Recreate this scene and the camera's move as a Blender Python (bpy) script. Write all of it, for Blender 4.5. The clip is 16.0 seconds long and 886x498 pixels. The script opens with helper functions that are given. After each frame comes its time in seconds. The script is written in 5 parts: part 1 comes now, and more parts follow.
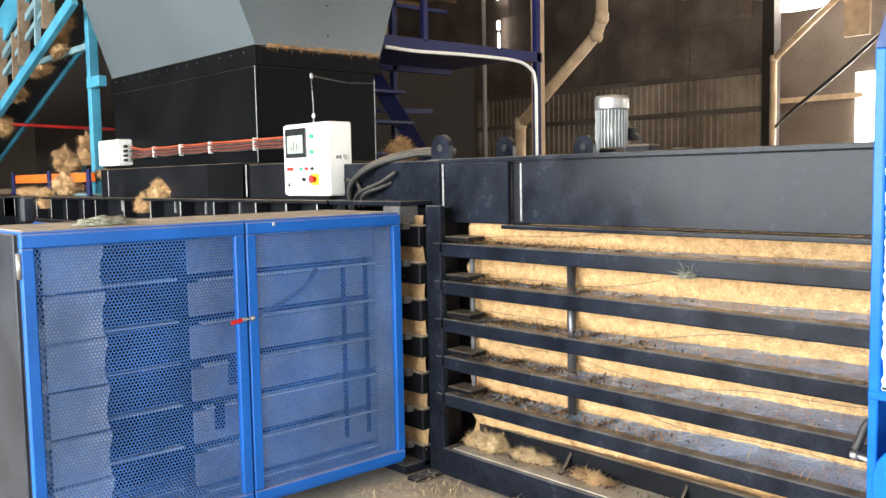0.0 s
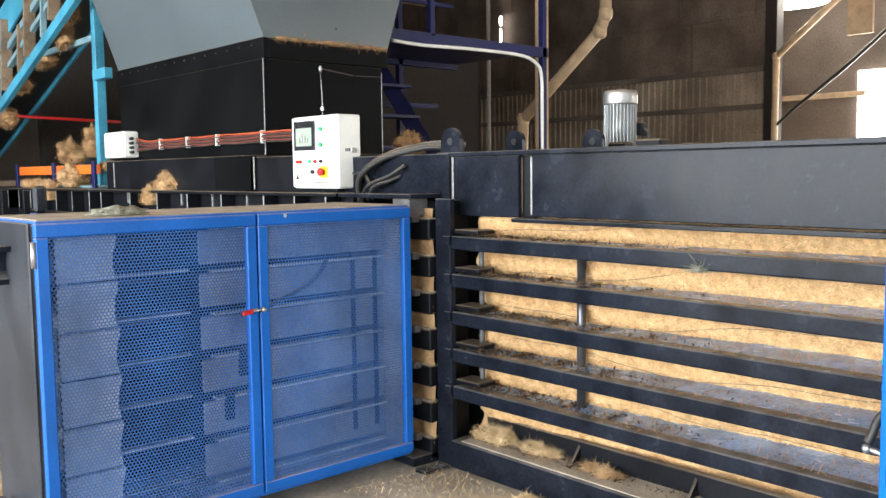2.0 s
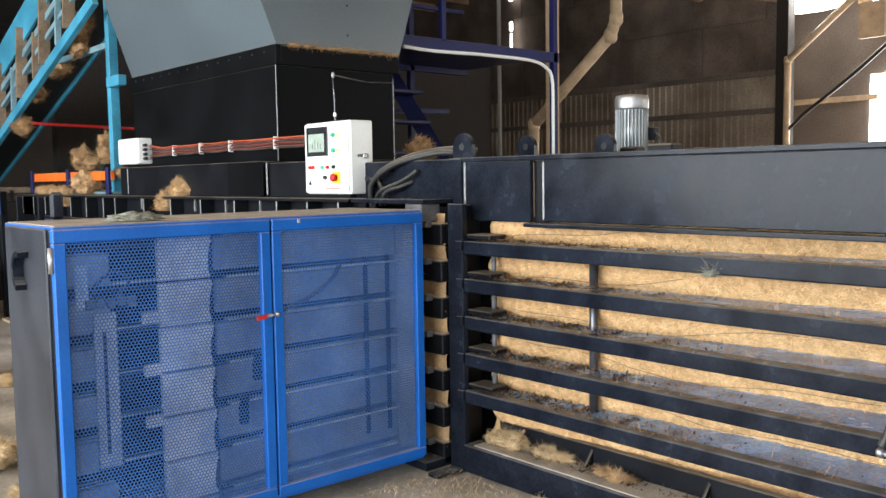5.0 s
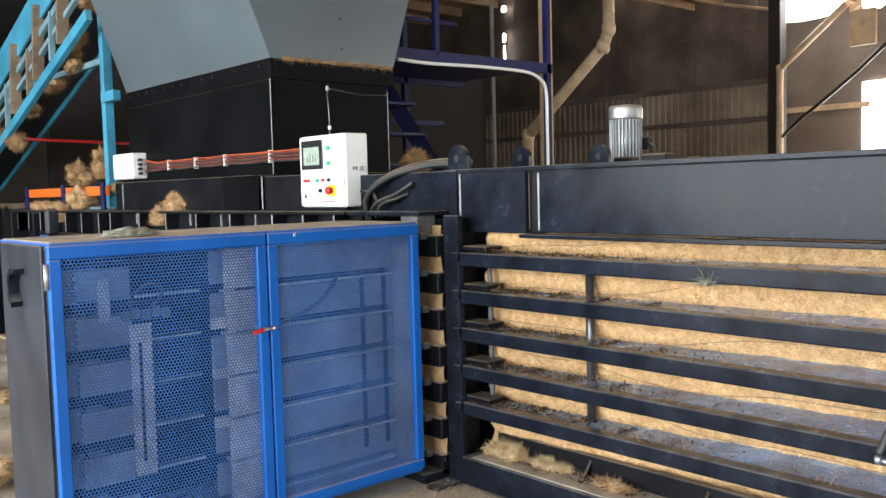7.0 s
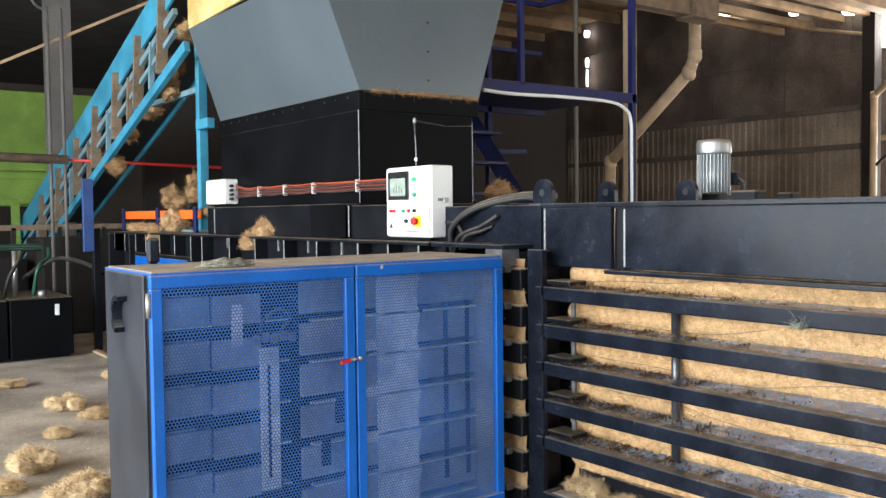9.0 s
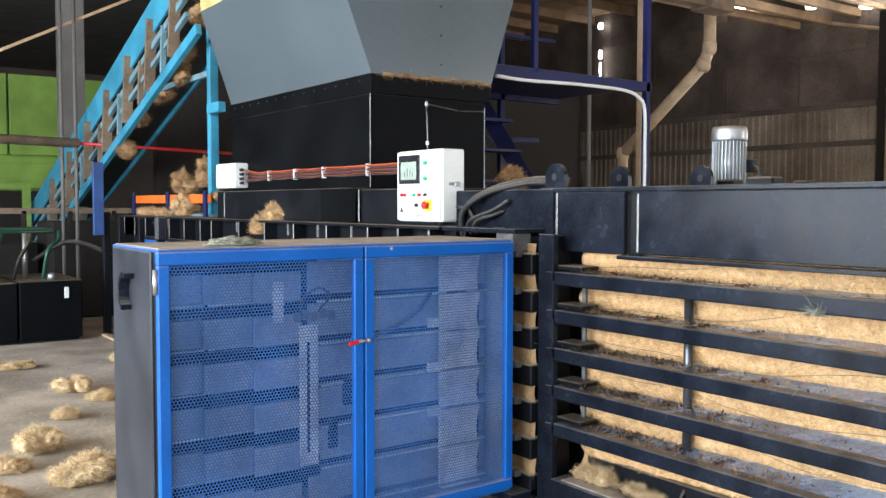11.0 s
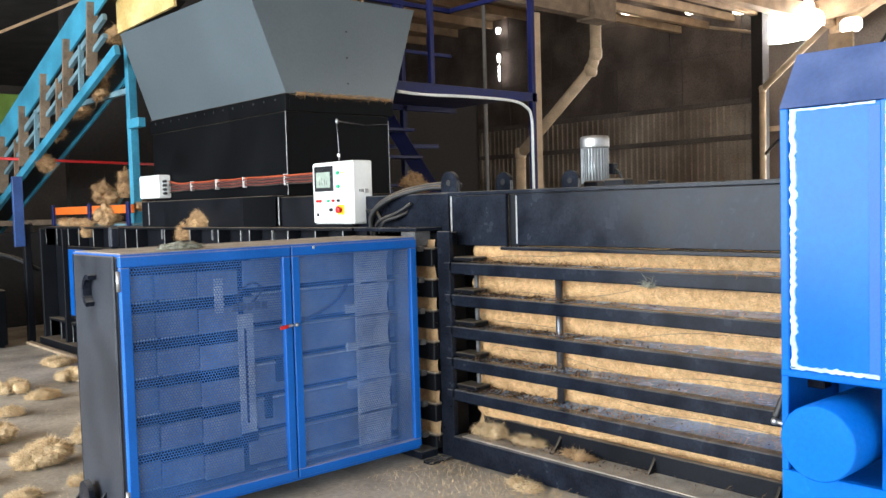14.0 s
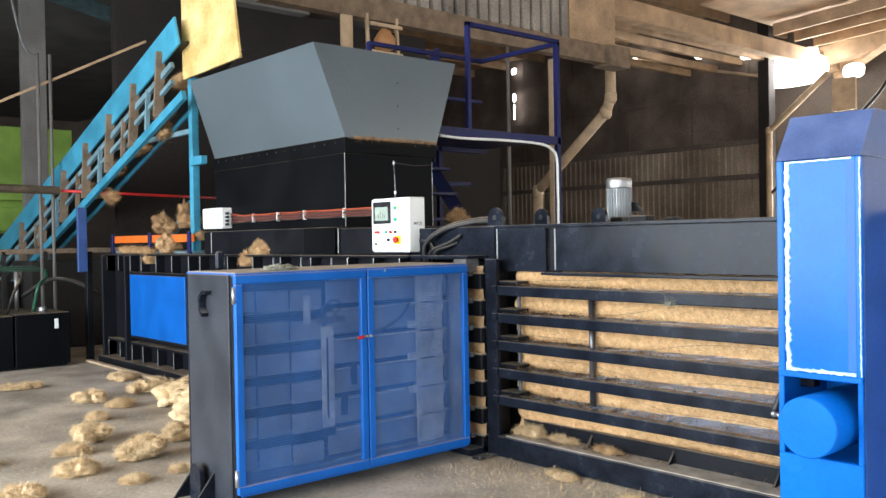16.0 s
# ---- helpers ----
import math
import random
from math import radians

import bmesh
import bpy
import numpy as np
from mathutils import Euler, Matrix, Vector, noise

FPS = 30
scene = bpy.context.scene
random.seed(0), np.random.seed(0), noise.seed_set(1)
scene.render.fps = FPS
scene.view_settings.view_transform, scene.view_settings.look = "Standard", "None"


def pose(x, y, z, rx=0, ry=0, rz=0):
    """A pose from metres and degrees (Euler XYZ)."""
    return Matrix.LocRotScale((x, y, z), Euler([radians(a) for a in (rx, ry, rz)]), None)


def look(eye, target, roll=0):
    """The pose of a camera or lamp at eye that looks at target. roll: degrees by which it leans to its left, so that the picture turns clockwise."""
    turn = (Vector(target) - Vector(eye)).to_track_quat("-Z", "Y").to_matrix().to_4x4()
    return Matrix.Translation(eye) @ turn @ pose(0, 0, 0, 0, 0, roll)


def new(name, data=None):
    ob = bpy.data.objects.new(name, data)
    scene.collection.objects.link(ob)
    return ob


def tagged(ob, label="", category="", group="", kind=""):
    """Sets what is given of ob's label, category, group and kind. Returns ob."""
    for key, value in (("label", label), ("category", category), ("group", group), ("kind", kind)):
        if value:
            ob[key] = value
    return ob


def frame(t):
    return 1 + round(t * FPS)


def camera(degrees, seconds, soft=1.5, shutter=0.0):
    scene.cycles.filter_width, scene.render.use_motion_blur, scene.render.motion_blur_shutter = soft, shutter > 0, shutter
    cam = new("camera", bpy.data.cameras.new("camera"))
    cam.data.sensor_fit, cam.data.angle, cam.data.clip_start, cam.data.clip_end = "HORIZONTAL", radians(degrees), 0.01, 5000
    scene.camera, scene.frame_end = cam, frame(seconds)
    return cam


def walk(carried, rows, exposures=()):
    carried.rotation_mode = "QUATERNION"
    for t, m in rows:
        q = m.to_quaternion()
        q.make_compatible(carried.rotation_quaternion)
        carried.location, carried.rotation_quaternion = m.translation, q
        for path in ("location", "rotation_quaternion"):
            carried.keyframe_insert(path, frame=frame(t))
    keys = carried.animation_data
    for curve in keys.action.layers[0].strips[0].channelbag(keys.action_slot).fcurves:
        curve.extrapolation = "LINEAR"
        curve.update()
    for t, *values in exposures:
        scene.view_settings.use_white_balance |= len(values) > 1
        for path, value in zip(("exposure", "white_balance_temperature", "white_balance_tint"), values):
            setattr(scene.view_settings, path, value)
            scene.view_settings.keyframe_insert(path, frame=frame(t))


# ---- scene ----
cam = camera(53.4, 16.0)
PATH = [
    (0, (0.752, 0.225, 1.591), (2.083, 1.708, 1.427), -1.1),
    (0.5, (0.718, 0.249, 1.583), (2.049, 1.733, 1.424), -1.4),
    (1, (0.701, 0.245, 1.585), (2.028, 1.733, 1.427), -1.4),
    (1.5, (0.703, 0.247, 1.585), (2.029, 1.737, 1.429), -1.2),
    (2, (0.704, 0.255, 1.577), (2.036, 1.736, 1.404), -0.7),
    (2.5, (0.701, 0.258, 1.576), (2.032, 1.738, 1.381), -0.5),
    (3, (0.691, 0.257, 1.573), (2.01, 1.747, 1.372), -0.3),
    (3.5, (0.695, 0.258, 1.573), (2.003, 1.758, 1.378), -0.3),
    (4, (0.694, 0.252, 1.578), (2.002, 1.753, 1.391), -0.6),
    (4.5, (0.687, 0.248, 1.577), (2.0, 1.747, 1.405), -0.7),
    (7, (0.682, 0.245, 1.581), (2.006, 1.738, 1.445), -1.5),
    (7.5, (0.689, 0.245, 1.582), (2.009, 1.742, 1.451), -1.7),
    (8, (0.688, 0.247, 1.586), (2.003, 1.749, 1.454), -1.8),
    (8.5, (0.65, 0.252, 1.618), (1.928, 1.785, 1.499), -1.0),
    (8.7, (0.629, 0.233, 1.645), (1.857, 1.808, 1.548), -1.0),
    (10.8, (0.636, 0.278, 1.597), (1.755, 1.934, 1.524), 0.0),
    (11, (0.654, 0.277, 1.592), (1.826, 1.895, 1.492), 0.1),
    (11.5, (0.661, 0.265, 1.588), (1.909, 1.823, 1.451), -0.2),
    (12, (0.675, 0.247, 1.585), (1.965, 1.768, 1.439), -0.5),
    (12.5, (0.663, 0.235, 1.61), (2.001, 1.719, 1.518), -0.6),
    (13, (0.581, 0.14, 1.608), (1.94, 1.606, 1.562), -1.1),
    (13.5, (0.374, -0.224, 1.601), (1.711, 1.262, 1.525), -1.4),
    (14, (0.134, -0.407, 1.613), (1.464, 1.083, 1.51), -1.6),
    (14.5, (-0.199, -0.539, 1.607), (1.143, 0.94, 1.497), -1.9),
    (15, (-0.332, -0.719, 1.631), (1.002, 0.77, 1.565), -1.7),
    (15.5, (-0.465, -0.851, 1.622), (0.856, 0.651, 1.6), -1.1),
    (16, (-0.7, -0.9, 1.598), (0.62, 0.602, 1.573), -1.0),
]
walk(cam, [(t, look(eye, target, roll)) for t, eye, target, roll in PATH], [(0.0, 0.50, 6900, 10), (1.0, 0.45, 6850, 10), (2.0, 0.30, 6700, 10), (3.0, 0.02, 6600, 10), (8.0, 0.02, 6500, 10), (10.8, 0.18, 6250, 10), (12.0, 0.17, 6200, 10), (13.0, 0.06, 6350, 10), (16.0, 0.03, 6350, 10)])

# ---- light ----
world = bpy.data.worlds.new("world")
scene.world = world
world.use_nodes = True
wn = world.node_tree
sky = wn.nodes.new("ShaderNodeTexSky")
sky.sky_type, sky.sun_disc = "NISHITA", False
sky.sun_elevation, sky.sun_rotation = radians(42), radians(300)
wn.links.new(sky.outputs[0], wn.nodes["Background"].inputs[0])
wn.nodes["Background"].inputs[1].default_value = 0.12

sun_data = bpy.data.lights.new("sun", "SUN")
sun_data.energy, sun_data.angle, sun_data.color = 2.5, radians(0.6), (1.0, 0.95, 0.86)
sun = new("sun", sun_data)
sun.matrix_world = look((-30, 17, 31), (0, 0, 0))


def area(name, eye, target, w, h, power, colour):
    """A lamp in a known or assumed opening of the hall, for the daylight that comes through it."""
    d = bpy.data.lights.new(name, "AREA")
    d.shape, d.size, d.size_y, d.energy, d.color = "RECTANGLE", w, h, power, colour
    ob = new(name, d)
    ob.matrix_world = look(eye, target)
    return ob


area("doorway_light", (-7.2, 3.5, 2.7), (0, 3.5, 2.0), 15.0, 4.8, 3350, (0.89, 0.955, 1.0))
area("side_doorway_light", (1.0, -7.2, 2.1), (1.6, 0, 1.2), 8.0, 3.8, 430, (0.95, 0.98, 1.0))


# Fill added in an assumed, unseen opening to brighten far wall and timbers.
area("far_fill_light", (17.0, -7.3, 2.7), (17.6, 4, 4.2), 7.5, 4.6, 880, (1.0, 0.96, 0.9))
area("roof_gap_light", (23.05, 11.2, 6.1), (15.0, 9.0, 5.2), 1.8, 0.8, 240, (1.0, 0.97, 0.92))
area("end_doorway_light", (25.8, 8.75, 2.4), (15.0, 8.75, 2.4), 3.6, 3.5, 300, (1.0, 0.97, 0.92))

# ---- materials ----
def mat(name, base, rough=0.5, metal=0.0, var=0.15, scale=6.0, fine=60.0, bump=0.15, dust=None, dust_amount=0.0, other=None, spread=0.5, island=0.0, gloss=0.5):
    """Base colour with two scales of variation, a second colour in patches, dust on faces that look up, and relief."""
    m = bpy.data.materials.new(name)
    m.use_nodes = True
    nt = m.node_tree
    n, l = nt.nodes, nt.links
    b = n["Principled BSDF"]
    b.inputs["Metallic"].default_value = metal
    b.inputs["Specular IOR Level"].default_value = gloss
    tc = n.new("ShaderNodeNewGeometry")
    big = n.new("ShaderNodeTexNoise")
    big.inputs["Scale"].default_value, big.inputs["Detail"].default_value = scale, 6
    small = n.new("ShaderNodeTexNoise")
    small.inputs["Scale"].default_value, small.inputs["Detail"].default_value = fine, 3
    for t in (big, small):
        l.new(tc.outputs["Position"], t.inputs["Vector"])
    ramp = n.new("ShaderNodeValToRGB")
    dark = tuple(c * (1 - var) for c in base)
    light = tuple(min(1, c * (1 + var)) for c in base) if other is None else other
    ramp.color_ramp.elements[0].position, ramp.color_ramp.elements[0].color = spread - 0.18, (*dark, 1)
    ramp.color_ramp.elements[1].position, ramp.color_ramp.elements[1].color = spread + 0.2, (*light, 1)
    l.new(big.outputs["Fac"], ramp.inputs["Fac"])
    mul = n.new("ShaderNodeMixRGB")
    mul.blend_type = "MULTIPLY"
    mul.inputs["Fac"].default_value = 0.6
    r2 = n.new("ShaderNodeValToRGB")
    r2.color_ramp.elements[0].position, r2.color_ramp.elements[0].color = 0.3, (1 - 1.6 * var, 1 - 1.6 * var, 1 - 1.6 * var, 1)
    r2.color_ramp.elements[1].position = 0.62
    l.new(small.outputs["Fac"], r2.inputs["Fac"])
    l.new(ramp.outputs["Color"], mul.inputs["Color1"])
    l.new(r2.outputs["Color"], mul.inputs["Color2"])
    colour = mul.outputs["Color"]
    if island:
        hsv = n.new("ShaderNodeHueSaturation")
        mr = n.new("ShaderNodeMapRange")
        mr.inputs["To Min"].default_value, mr.inputs["To Max"].default_value = 1 - island, 1 + island
        l.new(tc.outputs["Random Per Island"], mr.inputs["Value"])
        l.new(mr.outputs["Result"], hsv.inputs["Value"])
        l.new(colour, hsv.inputs["Color"])
        colour = hsv.outputs["Color"]
    if dust is not None:
        sep = n.new("ShaderNodeSeparateXYZ")
        l.new(tc.outputs["Normal"], sep.inputs[0])
        up = n.new("ShaderNodeMapRange")
        up.inputs["From Min"].default_value, up.inputs["From Max"].default_value = 0.35, 0.9
        l.new(sep.outputs["Z"], up.inputs["Value"])
        patch = n.new("ShaderNodeMapRange")
        patch.inputs["From Min"].default_value, patch.inputs["From Max"].default_value = 0.35, 0.6
        patch.inputs["To Max"].default_value = dust_amount
        patch.inputs["To Min"].default_value = dust_amount * 0.45
        l.new(big.outputs["Fac"], patch.inputs["Value"])
        mm = n.new("ShaderNodeMath")
        mm.operation = "MULTIPLY"
        l.new(up.outputs["Result"], mm.inputs[0])
        l.new(patch.outputs["Result"], mm.inputs[1])
        dm = n.new("ShaderNodeMixRGB")
        l.new(mm.outputs[0], dm.inputs["Fac"])
        l.new(colour, dm.inputs["Color1"])
        dm.inputs["Color2"].default_value = (*dust, 1)
        colour = dm.outputs["Color"]
    l.new(colour, b.inputs["Base Color"])
    rr = n.new("ShaderNodeMapRange")
    rr.inputs["To Min"].default_value, rr.inputs["To Max"].default_value = max(0.05, rough - 0.12), min(1, rough + 0.12)
    l.new(big.outputs["Fac"], rr.inputs["Value"])
    l.new(rr.outputs["Result"], b.inputs["Roughness"])
    if bump:
        bp = n.new("ShaderNodeBump")
        bp.inputs["Strength"].default_value, bp.inputs["Distance"].default_value = bump, 0.01
        l.new(small.outputs["Fac"], bp.inputs["Height"])
        l.new(bp.outputs["Normal"], b.inputs["Normal"])
    return m


def glow(name, colour, strength):
    m = bpy.data.materials.new(name)
    m.use_nodes = True
    b = m.node_tree.nodes["Principled BSDF"]
    b.inputs["Base Color"].default_value = (*colour, 1)
    b.inputs["Emission Color"].default_value = (*colour, 1)
    b.inputs["Emission Strength"].default_value = strength
    return m


DUST = (0.42, 0.34, 0.25)
M_BLACK = mat("black_paint", (0.008, 0.009, 0.012), 0.42, 0, 0.3, 3, 80, 0.05, DUST, 0.5, gloss=0.16)
M_CHAMBER = mat("graphite_paint", (0.012, 0.015, 0.023), 0.24, 0, 0.4, 7, 70, 0, (0.36, 0.34, 0.31), 0.34, gloss=0.14)
M_END = mat("scuffed_grey_paint", (0.030, 0.034, 0.044), 0.4, 0, 0.3, 2.5, 60, 0.03, DUST, 0.4, (0.05, 0.055, 0.068), 0.58, gloss=0.25)
M_NECK = mat("matt_black_sheet", (0.005, 0.0055, 0.0065), 0.5, 0, 0.25, 2, 90, 0.03, DUST, 0.5, gloss=0.05)
M_BLUE = mat("blue_paint", (0.005, 0.105, 0.43), 0.4, 0, 0.14, 3, 90, 0.05, DUST, 0.6, gloss=0.3)
# Housing blue dulled for shade on side and cap; also the marker plate.
M_CAP = mat("dull_shaded_blue", (0.036, 0.080, 0.235), 0.4, 0, 0.2, 4, 60, 0.03, (0.30, 0.32, 0.38), 0.45, gloss=0.3)
M_HOUSING = mat("gloss_blue_paint", (0.004, 0.125, 0.53), 0.24, 0, 0.12, 2, 60, 0.02, gloss=0.16)
M_MESH = mat("blue_perforated_sheet", (0.052, 0.165, 0.47), 0.5, 0, 0.3, 3, 90, 0.03, gloss=0.3)
M_NAVY = mat("navy_paint", (0.012, 0.016, 0.085), 0.4, 0, 0.2, 4, 80, 0.05, DUST, 0.3, gloss=0.15)
M_GREY = mat("grey_sheet", (0.092, 0.115, 0.130), 0.3, 0, 0.12, 0.8, 60, 0.01, DUST, 0.3, gloss=0.42)
M_WELD = mat("bright_weld", (0.42, 0.43, 0.43), 0.4, 0.6, 0.3, 40, 160, 0.5)
# Worn steel; the blue reflection on the plates is put into the base colour.
M_STEEL = mat("worn_steel_blue_sheen", (0.24, 0.43, 0.78), 0.26, 0.0, 0.4, 5, 60, 0.05)
M_ROD = mat("bare_rod_steel", (0.10, 0.10, 0.11), 0.3, 0.7, 0.2, 8, 90, 0.05)
M_CHROME = mat("brushed_metal", (0.48, 0.48, 0.48), 0.45, 0.9, 0.1, 8, 120, 0.05)
M_ALU = mat("silver_motor_paint", (0.36, 0.38, 0.39), 0.38, 0.35, 0.15, 8, 80, 0.08)
M_WHITE = mat("white_enamel", (0.80, 0.82, 0.80), 0.35, 0, 0.04, 4, 60, 0.02)
M_SCREEN = mat("dark_bezel", (0.02, 0.022, 0.025), 0.3, 0, 0.1)
M_LCD = mat("grey_green_display", (0.33, 0.40, 0.34), 0.25, 0, 0.1, 20, 60, 0)
M_RED = mat("red_plastic", (0.55, 0.02, 0.02), 0.4, 0, 0.1)
M_GREEN = mat("green_plastic", (0.03, 0.42, 0.22), 0.4, 0, 0.1)
M_YELLOW = mat("yellow_plastic", (0.80, 0.50, 0.03), 0.4, 0, 0.1)
M_INK = mat("black_plastic", (0.012, 0.012, 0.012), 0.45, 0, 0.2)
M_RUBBER = mat("black_rubber", (0.02, 0.02, 0.02), 0.55, 0, 0.3, 8, 60, 0.1, DUST, 0.5)
M_WIRE_R = mat("red_brown_wire", (0.20, 0.045, 0.035), 0.5, 0, 0.2)
M_WIRE_O = mat("orange_wire", (0.50, 0.10, 0.035), 0.5, 0, 0.2)
M_ORANGE = mat("orange_paint", (0.80, 0.16, 0.02), 0.4, 0, 0.15, 5, 60, 0.05, DUST, 0.4)
M_CYAN = mat("light_blue_paint", (0.05, 0.29, 0.44), 0.5, 0, 0.25, 3, 60, 0.1, DUST, 0.5)
M_TEAL = mat("dusty_teal_paint", (0.16, 0.28, 0.33), 0.6, 0, 0.3, 4, 60, 0.1, DUST, 0.6)
M_LIME = mat("lime_green_sheet", (0.22, 0.36, 0.06), 0.6, 0, 0.25, 1.5, 40, 0.05)
M_PLY = mat("yellow_plywood", (0.72, 0.47, 0.15), 0.6, 0, 0.22, 2.5, 25, 0.1, None, 0, (0.92, 0.74, 0.34))
M_WOOD = mat("dusty_timber", (0.44, 0.30, 0.18), 0.8, 0, 0.3, 2, 40, 0.2)
M_SLAT = mat("grey_brown_slat", (0.21, 0.15, 0.10), 0.8, 0, 0.3, 6, 40, 0.2)
M_RUST = mat("brown_corrugated_sheet", (0.25, 0.185, 0.135), 0.75, 0, 0.3, 0.7, 20, 0.1, None, 0, (0.42, 0.34, 0.26))
M_ZINC = mat("dusty_zinc_sheet", (0.26, 0.23, 0.20), 0.55, 0.2, 0.35, 0.9, 30, 0.1, None, 0, (0.52, 0.47, 0.41))
# Near-black base with deep shade in the colour; also the dark corner column.
M_PART = mat("near_black_shade", (0.018, 0.014, 0.012), 0.9, 0, 0.4, 0.8, 20, 0.1)
M_SOOT = mat("sooty_brown_sheet", (0.15, 0.12, 0.10), 0.85, 0, 0.35, 0.6, 20, 0.1)
M_SHEET = mat("sooty_lapped_sheet", (0.145, 0.105, 0.085), 0.8, 0, 0.35, 0.8, 24, 0.15, None, 0, (0.25, 0.19, 0.155), 0.56, 0.0)
M_PIPE = mat("dusty_cream_pipe", (0.50, 0.37, 0.24), 0.6, 0, 0.2, 4, 40, 0.05)
M_CONC = mat("concrete_column", (0.16, 0.15, 0.14), 0.85, 0, 0.25, 1.2, 40, 0.2)
M_FLOOR = mat("dusty_concrete_floor", (0.34, 0.295, 0.235), 0.8, 0, 0.25, 1.6, 34, 0.3, None, 0, (0.60, 0.53, 0.43))
M_STRAW = mat("coir_fibre", (0.66, 0.46, 0.24), 0.85, 0, 0.2, 14, 90, 0.5, None, 0, (0.86, 0.67, 0.41), 0.5, 0.22)
M_STRAW2 = mat("brown_coir_fibre", (0.34, 0.19, 0.085), 0.9, 0, 0.3, 8, 80, 0.6, None, 0, (0.48, 0.30, 0.145), 0.5, 0.35)
M_BALE = mat("pressed_coir_fibre", (0.85, 0.50, 0.215), 0.9, 0, 0.3, 26, 110, 1.0, None, 0, (0.94, 0.63, 0.32))
M_STRAND = mat("loose_coir_strand", (0.80, 0.47, 0.20), 0.85, 0, 0.2, 20, 90, 0.2, None, 0, (0.94, 0.64, 0.34), 0.5, 0.35)
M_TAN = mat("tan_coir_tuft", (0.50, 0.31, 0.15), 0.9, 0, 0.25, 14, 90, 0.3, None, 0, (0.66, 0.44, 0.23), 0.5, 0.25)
M_DARK = mat("dark_brown_fibre", (0.05, 0.032, 0.022), 0.9, 0, 0.4, 9, 80, 0.3, island=0.4)
M_DUSTY = mat("settled_dust", (0.40, 0.36, 0.30), 0.95, 0, 0.25, 7, 90, 0.2, None, 0, (0.54, 0.47, 0.38))
M_CLAMP = mat("grey_clamp_paint", (0.10, 0.10, 0.105), 0.5, 0, 0.3, 9, 80, 0.1, DUST, 0.5)
M_RAG = mat("dirty_grey_cloth", (0.28, 0.28, 0.22), 0.9, 0, 0.35, 30, 120, 0.4)
M_SACK = mat("tan_leather", (0.40, 0.20, 0.08), 0.7, 0, 0.2)
M_SKY = glow("bright_daylight", (1.0, 0.98, 0.94), 12.0)
M_SLIT = glow("roof_daylight", (1.0, 0.93, 0.80), 7.0)


# ---- mesh helpers ----
def cbox(bm, x0, y0, z0, x1, y1, z1, c=0.004, m=None):
    """A box with chamfered edges."""
    c = min(c, (x1 - x0) * 0.45, (y1 - y0) * 0.45, (z1 - z0) * 0.45)
    lo, hi = (x0, y0, z0), (x1, y1, z1)
    v = {}
    for sx in (0, 1):
        for sy in (0, 1):
            for sz in (0, 1):
                s = (sx, sy, sz)
                for a in range(3):
                    p = [(hi[k] if s[k] else lo[k]) for k in range(3)]
                    for k in range(3):
                        if k != a:
                            p[k] += -c if s[k] else c
                    p = Vector(p)
                    v[s, a] = bm.verts.new(m @ p if m else p)
    def face(keys):
        bm.faces.new([v[k] for k in keys])
    for a in range(3):
        b, d = (a + 1) % 3, (a + 2) % 3
        for s in (0, 1):
            q = []
            for i, j in ((0, 0), (1, 0), (1, 1), (0, 1)):
                k = [0, 0, 0]
                k[a], k[b], k[d] = s, i, j
                q.append((tuple(k), a))
            face(q if s else q[::-1])
    for a in range(3):
        b, d = (a + 1) % 3, (a + 2) % 3
        for i in (0, 1):
            for j in (0, 1):
                k0, k1 = [0, 0, 0], [0, 0, 0]
                k0[b], k0[d] = i, j
                k1[a], k1[b], k1[d] = 1, i, j
                q = [(tuple(k0), b), (tuple(k1), b), (tuple(k1), d), (tuple(k0), d)]
                face(q if i != j else q[::-1])
    for sx in (0, 1):
        for sy in (0, 1):
            for sz in (0, 1):
                s = (sx, sy, sz)
                q = [(s, 0), (s, 1), (s, 2)]
                face(q if (sx + sy + sz) % 2 else q[::-1])
    return bm


def block(x0, y0, z0, x1, y1, z1, c=0.004, m=None):
    return cbox(bmesh.new(), min(x0, x1), min(y0, y1), min(z0, z1), max(x0, x1), max(y0, y1), max(z0, z1), c, m)


def loft(bm, rings, close=True):
    """Joins rings of points to a skin; close: caps on both ends."""
    vs = [[bm.verts.new(p) for p in r] for r in rings]
    k = len(vs[0])
    for a, b in zip(vs, vs[1:]):
        for i in range(k):
            bm.faces.new((a[i], a[(i + 1) % k], b[(i + 1) % k], b[i]))
    if close:
        bm.faces.new(vs[0][::-1])
        bm.faces.new(vs[-1])
    return bm


def tube(points, r, n=8, bm=None):
    bm = bm or bmesh.new()
    pts = [Vector(p) for p in points]
    rings, side = [], None
    for i, p in enumerate(pts):
        d = (pts[min(i + 1, len(pts) - 1)] - pts[max(i - 1, 0)]).normalized()
        if side is None:
            side = d.cross(Vector((0.13, 0.2, 0.97))).normalized()
        side = (side - d * side.dot(d)).normalized()
        up = d.cross(side)
        rings.append([p + (side * math.cos(2 * math.pi * k / n) + up * math.sin(2 * math.pi * k / n)) * r for k in range(n)])
    return loft(bm, rings)


def bar(a, b, w, h, bm=None, c=0.003):
    """A straight bar of rectangular section from a to b; h is its upright side."""
    bm = bm or bmesh.new()
    a, b = Vector(a), Vector(b)
    d = (b - a).normalized()
    ref = Vector((0, 0, 1)) if abs(d.z) < 0.95 else Vector((0, 1, 0))
    s = d.cross(ref).normalized()
    u = s.cross(d)
    m = Matrix((s, d, u)).transposed().to_4x4()
    m.translation = a
    return cbox(bm, -w / 2, 0, -h / 2, w / 2, (b - a).length, h / 2, c, m)


